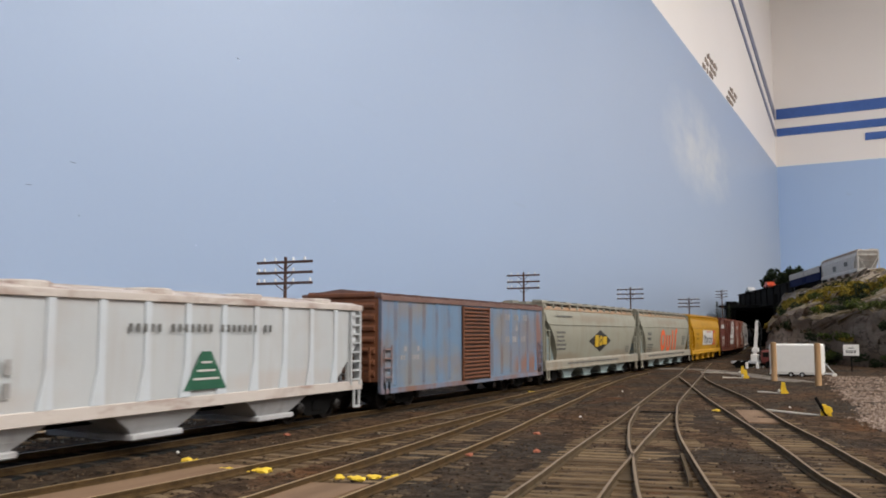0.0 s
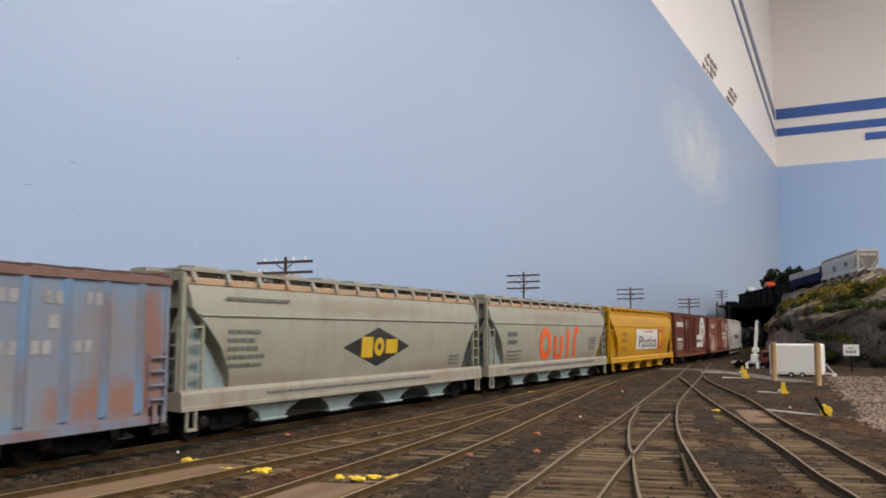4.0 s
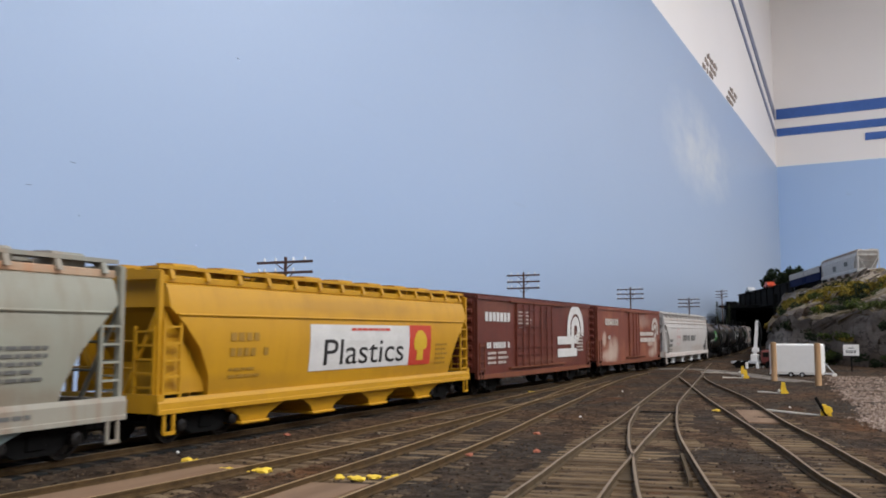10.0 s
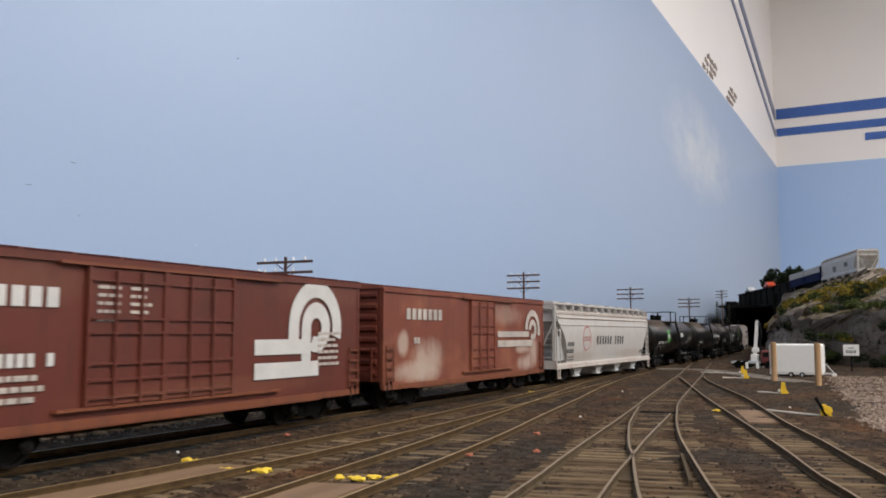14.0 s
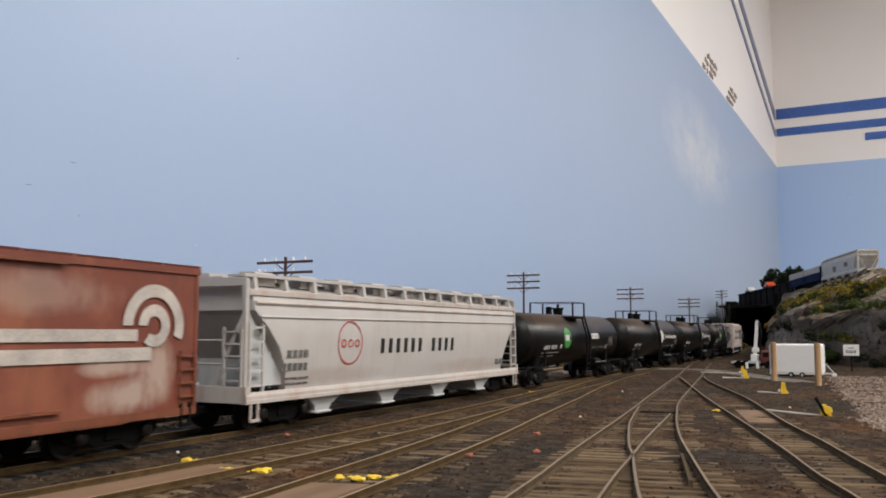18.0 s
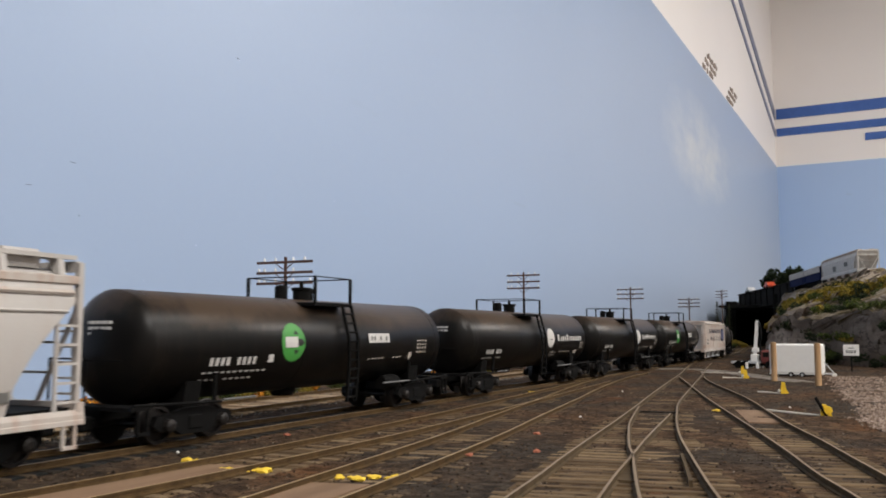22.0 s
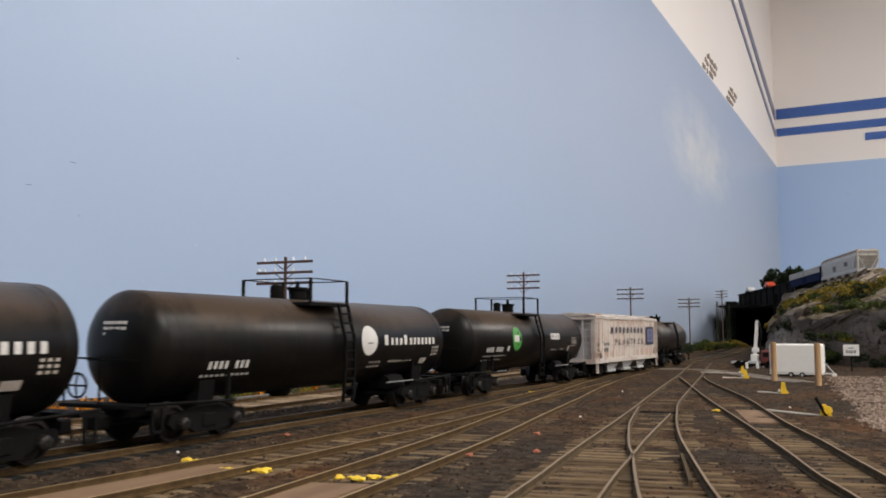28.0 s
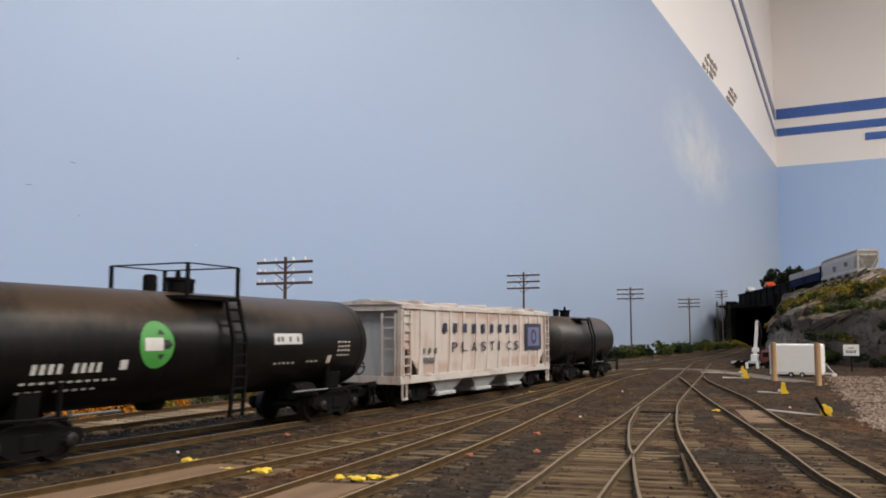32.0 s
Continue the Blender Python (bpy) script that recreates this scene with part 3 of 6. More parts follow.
def back_bed(u, v, w):
    y = -60 + 1200 * v
    return (across(BACK_L, y) + across(BACK_R, y)) / 2 + (u - 0.5) * 52, y


grains("back_ballast", 16000, 21, back_bed, (0.3, 0.75), M_GREYBALLAST, "grey ballast stones along the back track", "ballast", -2.35)


def yard_road():
    """A narrow pale path that crosses behind the turnouts."""
    line = curve_through(ROAD, 0.02)
    bm = B()
    loft(bm, [[(p.x * 1000 - d.y * u, p.y * 1000 + d.x * u, z) for u, z in ((-11, -3), (-9, -1.25), (9, -1.25), (11, -3))] for p, d in line])
    setting("yard_road", bm, M_ROAD, "narrow pale dirt road crossing the yard", "road")


M_ROAD = two_tone("pale_road_dirt", [(0.3, (0.10, 0.085, 0.07)), (0.7, (0.24, 0.21, 0.18))], 200, 0.95, 0.0004)
ROAD = [(-.262, .700), (-.222, .77), (-.192, .805), (-.158, .795), (-.118, .735), (-.083, .668), (-.055, .62)]
yard_road()


def turnout_parts():
    """Frogs, guard rails and tie bars that sit between the turnouts' rails."""
    t = thing("turnout_frog", "worn steel frog with guard rails in the yard turnout", "turnout", at=pose(-.0633, .225, 0))
    part("frog", prism(B(), [(4.8, -33), (10.0, -33), (3.9, -13), (0.5, 3), (-0.5, 3), (2.2, -13)], "z", -2.0, -1.35), M_YARDRAIL, t)
    ob = part("guard_rail", box(B(), -0.4, 0.4, -22, 22, -1.9, -0.25), M_YARDRAIL, t, at=(16.2, -12, 0))
    ob.rotation_euler.z = radians(15)
    t2 = thing("siding_frog", "small steel frog where the siding leaves the yard track", "turnout", at=pose(-.1094, .517, 0))
    part("frog", prism(B(), [(5.6, -40), (11.4, -40), (0.5, 4), (-0.5, 4)], "z", -2.0, -1.35), M_YARDRAIL, t2)
    t3 = thing("point_tie_bar", "thin steel tie bar between the point blades", "turnout", at=pose(-.093, .366, 0, 0, 0, 8))
    part("tie_bar", box(B(), -10, 10, -1.0, 1.0, -2.4, -1.5), M_UNDER, t3)


turnout_parts()


BOARD_R = [(-.0650, .391), (-.0533, .392), (-.0390, .343), (-.0512, .337)]


def cover_board(pts, label, z=-1.5):
    bm = prism(B(), [(a * 1000, b * 1000) for a, b in pts], "z", z - 1.5, z)
    tagged(new("cover_board", mesh_of("cover_board", bm, M_BOARD)), label, "board", "cover boards")


cover_board(BOARD_R, "thin brown cover board between siding rails")
cover_board([(-.1545, .168), (-.1405, .172), (-.1430, .040), (-.1570, .040)], "long brown plank between inner track rails")
cover_board([(-.1165, .158), (-.1035, .162), (-.0945, .060), (-.1080, .060)], "long brown plank between outer track rails")


def chips():
    rnd = random.Random(4)
    spots = [(-.1626, .1708, 1.5), (-.1472, .1643, 1.2), (-.1407, .1639, 1.3), (-.1388, .1668, 1.7), (-.1357, .1655, 1.4), (-.118, .1693, 1.3), (-.1127, .1668, 1.2),
             (-.1114, .1684, 1.3), (-.1085, .1673, 1.2), (-.1092, .1713, 1.4), (-.1016, .1710, 1.5), (-.1825, .4492, 1.4), (-.0715, .3790, 1.3)]
    for i, (x, y, r) in enumerate(spots):
        for j in range(3):
            dx, dy = rnd.uniform(-1.7, 1.7) * r * MM, rnd.uniform(-.9, .9) * r * MM
            ob = new("paint_crumb", mesh_of("paint_crumb", lump(B(), (0, 0, 0), r * rnd.uniform(.5, .95), .5, i * 7 + j), M_YELLOW_CHIP))
            ob.matrix_world = pose(x + dx, y + dy, ground_z((x + dx) * 1000, (y + dy) * 1000) * MM + .0005, 0, 0, rnd.uniform(0, 90)) @ Matrix.Diagonal((1.3, .8, 1, 1))
            tagged(ob, "bright yellow crumb lying between the rails", "crumb", "yellow crumbs")
    for i, (x, y) in enumerate([(-.1773, .2274), (-.1065, .2666), (-.0919, .23), (-.1052, .2141), (-.1140, .142)]):
        ob = new("rust_crumb", mesh_of("rust_crumb", lump(B(), (0, 0, 0), 1.3, .45, i), M_RED_CHIP))
        ob.matrix_world = pose(x, y, ground_z(x * 1000, y * 1000) * MM + .0002)
        tagged(ob, "rust-red crumb on the cinder ground", "crumb", "rust crumbs")
    for i, (x, y) in enumerate([(-.1132, .3295), (-.125, .50), (-.1782, .1805), (-.045, .41), (-.14, .48), (-.03, .39)]):
        ob = new("pale_pebble", mesh_of("pale_pebble", lump(B(), (0, 0, 0), 0.6, .7, i + 90), M_WHITE_CHIP))
        ob.matrix_world = pose(x, y, ground_z(x * 1000, y * 1000) * MM + .0004)
        tagged(ob, "small pale pebble on the dark ground", "pebble", "pale pebbles")


chips()


# ---- ground throws with their rods ----
M_YELLOW_STAND = plain("yellow_stand_paint", (0.78, 0.50, 0.02), 0.5, scale=600)
M_TRAILER = plain("white_trailer_paint", (0.74, 0.73, 0.70), .5, scale=60, vary=.04)
M_ROD = plain("pale_throw_rod", (0.62, 0.58, 0.5), 0.5, scale=400)


def ground_throw(x, y, rod_to, turn, label, size=1.0, disc=False):
    t = thing("ground_throw", label, "switch stand", "switch stands", at=pose(x, y, -.0026, 0, 0, turn))
    s = size
    part("base", box(B(), -4 * s, 4 * s, -3 * s, 3 * s, 0, 1.2 * s, .2), M_UNDER, t)
    tall = 7.6 if disc else 10.0
    bm = prism(B(), [(-2.4 * s, 1.2 * s), (3.2 * s, 1.2 * s), (3.0 * s, 2.6 * s), (1.6 * s, 4.4 * s), (0.6 * s, tall * s), (-1.6 * s, tall * s), (-2.2 * s, 5 * s)], "y", -1.3 * s, 1.3 * s)
    part("body", bm, M_YELLOW_STAND, t)
    if disc:
        part("target", lathe(B(), [(-.5 * s, 2.0 * s), (-.2 * s, 2.3 * s), (.5 * s, 1.6 * s)], "y", 14, (1.2 * s, -2.2 * s, 4.6 * s)), M_YELLOW_STAND, t)
    if disc:
        part("lever", rod(B(), (.5 * s, -1.6 * s, 1.5 * s), (-5.0 * s, -2.0 * s, 11.5 * s), .9 * s), M_UNDER, t)
    else:
        part("lever", lathe(B(), [(0, .5 * s), (1.0 * s, 1.5 * s), (2.2 * s, .6 * s)], "x", 8, (-4.4 * s, 0, 3.6 * s)), M_TRAILER, t)
    inv = t.matrix_world.inverted()
    a = inv @ Vector((rod_to[0], rod_to[1], -.0012))
    part("throw_rod", rod(B(), (-2 * s, 0, 1.4 * s), a * 1000, .5), M_ROD, t)


ground_throw(-.0285, .379, (-.053, .392), 12, "black and yellow switch stand with pale throw rod", .72, True)
ground_throw(-.0583, .507, (-.0725, .512), 12, "yellow switch stand with short pale rod", .72)
ground_throw(-.1022, .666, (-.118, .662), 12, "small yellow switch stand by the siding", .72)
ground_throw(-.1150, .735, (-.15, .745), 12, "small yellow switch stand with long rod", .72)


# ---- scenery ----


def rock(name):
    """Grey-brown cast rock: broad washes of tone, dark washes settled in cracks, fine grit."""
    m, nt, b = shader(name)
    broad = noise_tex(nt, 9, 5, (1, 1, 2.2))
    base = ramp(nt, broad, [(0.34, (0.11, 0.085, 0.066)), (0.5, (0.22, 0.18, 0.147)), (0.66, (0.39, 0.335, 0.28))])
    crack = noise_tex(nt, 26, 6, (1, 1, 2.6), 0.6)
    lines = ramp(nt, crack, [(0.40, (0, 0, 0)), (0.475, (0, 0, 0)), (0.495, (0.85,) * 3), (0.515, (0, 0, 0))])
    base = mix(nt, lines, base, (0.02, 0.016, 0.013))
    fine = noise_tex(nt, 240, 5)
    base = mix(nt, ramp(nt, fine, [(0.5, (0, 0, 0)), (0.7, (0.35,) * 3)]), base, (0.05, 0.042, 0.034))
    nt.links.new(base, b.inputs["Base Color"])
    b.inputs["Roughness"].default_value = 0.92
    b.inputs["Specular IOR Level"].default_value = 0.15
    bump(nt, b, crack, 0.8, 0.004)
    return m


M_ROCK = rock("grey_rock")
M_SCRUB = two_tone("scrub_turf", [(0.32, (0.035, 0.028, 0.012)), (0.48, (0.14, 0.105, 0.055)), (0.60, (0.31, 0.26, 0.20)), (0.8, (0.50, 0.43, 0.355))], 34, 0.95, 0.004, 8)
M_LEAF_Y = island("yellow_foliage", [(0.0, (0.07, 0.052, 0.010)), (0.5, (0.18, 0.132, 0.020)), (1.0, (0.35, 0.26, 0.045))])
M_LEAF_G = island("green_foliage", [(0.0, (0.02, 0.03, 0.01)), (0.6, (0.06, 0.08, 0.02)), (1.0, (0.12, 0.13, 0.03))])
M_LEAF_D = island("dark_foliage", [(0.0, (0.008, 0.014, 0.007)), (1.0, (0.03, 0.042, 0.018))])
M_LEAF_O = island("orange_foliage", [(0.0, (0.30, 0.10, 0.01)), (1.0, (0.60, 0.26, 0.03))])
M_BARK = plain("bark", (0.06, 0.045, 0.03), 0.9, scale=300)
M_POLE = plain("brown_pole", (0.078, 0.036, 0.024), 0.7, scale=500)
M_INSUL = plain("clear_insulator", (0.75, 0.78, 0.8), 0.15, scale=500)

HILL_TOE = [(-.2405, 2.02), (-.204, 1.70), (-.168, 1.38), (-.140, 1.13), (-.07, 1.01), (-.012, .925), (.10, .82), (.25, .70), (.45, .60)]
HILL_TOP = [(-.238, 2.10), (-.230, 2.06), (-.222, 2.01), (-.190, 1.90), (-.134, 1.70), (-.063, 1.477), (.03, 1.17), (.17, .90), (.48, .78)]


def hill():
    bm = B()
    toe, top = curve_through(HILL_TOE, 0.012), curve_through(HILL_TOP, 0.012)
    n = 300
    knots = [(0, -4), (.010, 10), (.020, 24), (.028, 36), (.032, 41), (.012, 44), (.006, 49), (.03, 53), (.09, 56), (.15, 59), (.22, 63), (.30, 69), (.38, 75), (.46, 82), (.54, 89), (.62, 95), (.70, 101), (.78, 107), (.86, 112), (.94, 115), (1.0, 116.5), (1.08, 117), (1.5, 116), (3.2, 115)]
    prof = []
    for (f0, z0), (f1, z1) in zip(knots, knots[1:]):
        prof += [(f0 + (f1 - f0) * j / 4, z0 + (z1 - z0) * j / 4) for j in range(4)]
    prof.append(knots[-1])
    rows = []
    for i in range(n + 1):
        a = toe[min(len(toe) - 1, int(i / n * (len(toe) - 1)))][0]
        b = top[min(len(top) - 1, int(i / n * (len(top) - 1)))][0]
        row = []
        for j, (f, z) in enumerate(prof):
            p = a.lerp(b, f)
            r = 0 if j in (0,) else 1
            q = Vector((p.x * 14, p.y * 14, z * 0.045))
            w = q + Vector((noise.noise(q * 2.0), noise.noise(q * 2.0 + Vector((7, 0, 0))), 0)) * .25
            near, far_ = noise.voronoi(w * 1.3)[0][:2]
            d = noise.noise(q) * 12 + noise.cell(noise.voronoi(w * 1.3)[1][0] * 3) * 14 - max(0, .12 - (far_ - near)) * 90 + noise.noise(q * 4.0) * 5 + noise.noise(q * 12.0) * 2.5 + noise.noise(q * 26.0)
            k2 = 0.25 if f >= 1 else (1.0 if z < 110 else 0.5)
            row.append(bm.verts.new((p.x * 1000 + d * .6 * k2 * r, p.y * 1000 - d * k2 * r, z + d * .55 * k2 * r)))
        rows.append(row)
    for a, b in zip(rows, rows[1:]):
        for j in range(len(prof) - 1):
            f = bm.faces.new((a[j], a[j + 1], b[j + 1], b[j]))
            z = sum(v.co.z for v in f.verts) / 4
            f.normal_update()
            if abs(f.normal.z) > 0.66 and z > 45:
                f.material_index = 1
    ob = setting("hillside", bm, (M_ROCK, M_SCRUB), "craggy grey rock hillside with dry scrub ledges", "hillside")
    return ob


hill()


def foliage(bm, n, r, h, seed, leaf):
    """A lumpy bush of many small leaf tufts."""
    rnd = random.Random(seed)
    heads = [(rnd.uniform(-.55, .55) * r, rnd.uniform(-.5, .5) * r, rnd.uniform(.25, .75) * h, rnd.uniform(.35, .6)) for _ in range(6)]
    for _ in range(n):
        cx, cy, cz, k2 = rnd.choice(heads)
        d = Vector((rnd.gauss(0, 1), rnd.gauss(0, 1), rnd.gauss(0, 1))).normalized() * rnd.uniform(.55, 1) * k2
        c = Vector((cx + d.x * r, cy + d.y * r, max(leaf * .3, cz + d.z * h * .6)))
        u = Vector((rnd.gauss(0, 1), rnd.gauss(0, 1), rnd.gauss(0, 1))).normalized() * leaf * rnd.uniform(.6, 1.3)
        w = u.cross(Vector((rnd.gauss(0, 1), rnd.gauss(0, 1), rnd.gauss(0, 1)))).normalized() * leaf * rnd.uniform(.5, 1.1)
        p = [bm.verts.new(c + q) for q in (u, w, -u, -w)]
        bm.faces.new((p[0], p[1], p[2]))
        bm.faces.new((p[0], p[2], p[3]))
    return bm


BUSHES = {}
for key, mat_, word in (("y", M_LEAF_Y, "yellow"), ("g", M_LEAF_G, "green"), ("d", M_LEAF_D, "dark green"), ("o", M_LEAF_O, "orange")):
    BUSHES[key] = ([mesh_of("bush", foliage(B(), 260, 10, 13, ord(key) + i, 1.1), mat_) for i in range(3)], word)


def bush(key, x, y, z, s, seed):
    meshes, word = BUSHES[key]
    rnd = random.Random(seed)
    ob = new("bush", rnd.choice(meshes))
    ob.matrix_world = pose(x, y, z, 0, 0, rnd.uniform(0, 360)) @ Matrix.Diagonal((s, s, s * rnd.uniform(.8, 1.15), 1))
    tagged(ob, f"small {word} ground-foam bush", "bush", f"{word} bushes")


rnd = random.Random(31)
for i in range(90):
    y = .70 + i * .0155
    bush(rnd.choice("ggddd" if y < 1.25 else "ggdddg" if y < 1.5 else "ygdgy"), -.322 + rnd.uniform(-.022, .016) - (0.012 if y > 1.6 else 0), y, -.003, rnd.uniform(.9, 1.7), i)
for i in range(64):
    y = .02 + i * .011
    bush("o" if .19 < y < .27 else rnd.choice("yyggyo"), across(BACK_L, y * 1000) * MM - .015 + rnd.uniform(-.007, .006), y, -.004, rnd.uniform(.5, .85), i + 60)

# hillside bushes, set on the slope between toe and top
toe_l, top_l = curve_through(HILL_TOE, 0.012), curve_through(HILL_TOP, 0.012)


def on_hill(f, g):
    a = toe_l[int(f * (len(toe_l) - 1))][0]
    b = top_l[int(f * (len(top_l) - 1))][0]
    z = float(np.interp(g, [0, .03, .05, .15, .3, .62, .94, 1.0], [0, 36, 54, 59, 69, 95, 115, 116.5]))
    return a.lerp(b, g), z * MM


for i in range(120):
    f = .12 + .55 * rnd.random()
    g = rnd.choice((.34, .38, .42, .46, .48, .5, .52, .55, .58, .44, .4, .12))
    p, z = on_hill(f, g)
    bush("y" if g > .3 and rnd.random() < .82 else rnd.choice("ggdy"), p.x, p.y, z - .004, rnd.uniform(.6, 1.25), i + 200)


def scrub(key, n, seed, f0, f1, g0, g1, word):
    """Low tufts strewn over the slope, as one mesh."""
    r2 = random.Random(seed)
    bm = B()
    for i in range(n):
        p, z = on_hill(r2.uniform(f0, f1), r2.uniform(g0, g1))
        g = foliage(B(), 90, r2.uniform(4, 9), r2.uniform(4, 9), seed + i, .9)
        g.transform(Matrix.Translation((p.x * 1000, p.y * 1000, z * 1000 - 3)))
        me = bpy.data.meshes.new("g")
        g.to_mesh(me)
        g.free()
        bm.from_mesh(me)
        bpy.data.meshes.remove(me)
    ob = new("scrub", mesh_of("scrub", bm, BUSHES[key][0][0].materials[0]))
    tagged(ob, f"low {word} ground-foam scrub strewn over the slope", "scrub", kind="stuff")


scrub("y", 230, 500, .08, .66, .34, .60, "yellow")
scrub("g", 70, 900, .10, .66, .3, .62, "green")
scrub("d", 22, 1300, .52, .62, .02, .3, "dark green")
for i in range(24):
    p, z = on_hill(rnd.uniform(.59, .68), rnd.choice((0, .005, .01, .02, .03, .05, .08)))
    bush(rnd.choice("gdgdy"), p.x - .004, p.y - .012, z - .003, rnd.uniform(.7, 1.25), i + 700)
for i in range(26):
    f = .50 + .12 * rnd.random()
    p, z = on_hill(f, rnd.choice((.0, .01, .03, .05, .1, .15, .25, .3, .4)))
    bush(rnd.choice("gddy"), p.x, p.y - .004, z - .003, rnd.uniform(.7, 1.3), i + 300)


def tree(x, y, z, h, seed, label):
    t = thing("tree", label, "tree", "trees on the hill", at=pose(x, y, z))
    bm = B()
    rod(bm, (0, 0, -2), (h * .03, 0, h * .7), h * .045, 7, h * .015)
    for i in range(5):
        a = i * 1.3
        rod(bm, (h * .01, 0, h * (.3 + .07 * i)), (math.cos(a) * h * .25, math.sin(a) * h * .25, h * (.5 + .07 * i)), h * .015, 5, h * .006)
    part("trunk", bm, M_BARK, t)
    bm = B()
    for i in range(5):
        a = i * 1.26 + seed
        g = B()
        foliage(g, 420, h * .2, h * .42, seed * 10 + i, h * .028)
        g.transform(Matrix.Translation((math.cos(a) * h * .13, math.sin(a) * h * .13, h * (.15 + .11 * (i % 4)))))
        me = bpy.data.meshes.new("g")
        g.to_mesh(me)
        g.free()
        bm.from_mesh(me)
        bpy.data.meshes.remove(me)
    part("crown", bm, M_LEAF_D, t)


tree(-.2790, 2.3023, .106, 98, 1, "dark green broadleaf model tree")
tree(-.2360, 2.267, .106, 104, 2, "dark green broadleaf model tree behind track")
tree(-.2660, 2.4041, .106, 104, 3, "dark green broadleaf model tree by bridge")


def conifer(x, y, h, seed):
    t = thing("conifer", "thin dark model conifer beside the backdrop", "tree", "conifers", at=pose(x, y, -.003))
    part("trunk", rod(B(), (0, 0, 0), (0, 0, h), h * .018, 6, h * .004), M_BARK, t)
    bm = B()
    rnd2 = random.Random(seed)
    for i in range(420):
        f = rnd2.uniform(.12, 1)
        r = (1 - f) * h * .14 + 1
        a = rnd2.uniform(0, 6.28)
        c = Vector((math.cos(a) * r * rnd2.uniform(.2, 1), math.sin(a) * r * rnd2.uniform(.2, 1), f * h))
        o = Vector((math.cos(a), math.sin(a), -.5)) * 3
        s = Vector((-math.sin(a), math.cos(a), 0)) * 1.2
        p = [bm.verts.new(q) for q in (c + s, c - s, c + o)]
        bm.faces.new(p)
    part("crown", bm, M_LEAF_D, t)


for cx, cy, ch, cs in ((-.352, 2.05, 70, 2), (-.355, 1.95, 104, 3), (-.365, 2.16, 104, 4), (-.362, 1.99, 62, 5)):
    conifer(cx, cy, ch, cs)


# ---- bridge over the main line, with an added black box behind it ----
def bridge():
    t = thing("girder_bridge", "flat black girder bridge carrying the upper line", "bridge")
    a, b = Vector((-.174, 2.010)), Vector((-.382, 2.625))
    d = (b - a).normalized()
    nrm = Vector((-d.y, d.x))
    if nrm.x > 0:
        nrm = -nrm
    def slab(p, q, w0, w1, z0, z1):
        pts = [(p + nrm * w0), (q + nrm * w0), (q + nrm * w1), (p + nrm * w1)]
        return prism(B(), [(v.x * 1000, v.y * 1000) for v in pts], "z", z0, z1)
    part("girder", slab(a, b, .030, .034, 100, 140), M_BLACK, t)
    part("girder", slab(a, b, -.034, -.030, 100, 140), M_BLACK, t)
    part("deck", slab(a, b, -.030, .030, 106, 111), M_BLACK, t)
    part("roadway", slab(a, b, -.0297, .0297, 111, 137), M_BLACK, t)
    part("top_flange", slab(a, b, .027, .037, 140, 142), M_BLACK, t)
    part("bottom_flange", slab(a, b, .027, .037, 98, 100), M_BLACK, t)
    for i in range(9):
        p = a.lerp(b, (i + .5) / 9)
        part("stiffener", slab(p, p + d * .002, .034, .0365, 100, 140), M_BLACK, t)
    # black box, added so that the opening under the bridge stays dark
    setting("dark_box_wall_west", box(B(), -446, -420, 2590, 3700, -6, 122), M_BLACK, "matt black wall under the bridge, added to keep the opening dark", "tunnel")
    setting("dark_box_wall_east", box(B(), -262, -250, 2135, 3700, -6, 122), M_BLACK, "added matt black inner wall of the dark box", "tunnel")
    setting("dark_box_roof", box(B(), -419.9, -262.1, 2330, 3700, 97, 103), M_BLACK, "added matt black roof keeping light off the hidden track", "tunnel")
    setting("dark_box_end", box(B(), -446, -250, 3700, 3712, -6, 97), M_BLACK, "added matt black end of the dark box", "tunnel")


bridge()
UP_A, UP_D = Vector((-.040, 1.484, .1195)), Vector((-.29, .957, 0))
track("upper_track", [tuple((UP_A + UP_D * s)[:2]) for s in (-.8, -.6, -.3, 0, .2, .42, .54)], "upper level track along the hilltop", 119.5, (), TIE_MESH, 9.0, .0075, .9)


def auto(x, y, z, turn, color, label):
    t = thing("model_car", label, "car", "autos on the bridge", at=pose(x, y, z, 0, 0, turn))
    m = plain("auto_paint", color, .3, scale=300)
    part("body", box(B(), -10, 10, -25, 25, 3, 9, 2), m, t)
    part("cabin", prism(B(), [(-16, 9), (16, 9), (9, 15), (-10, 15)], "x", -8.5, 8.5), m, t)
    for sx in (-1, 1):
        for sy in (-15, 15):
            part("wheel", lathe(B(), [(-1.5, 3.6), (1.5, 3.6)], "x", 14, (sx * 8.8, sy, 3.6)), M_UNDER, t)


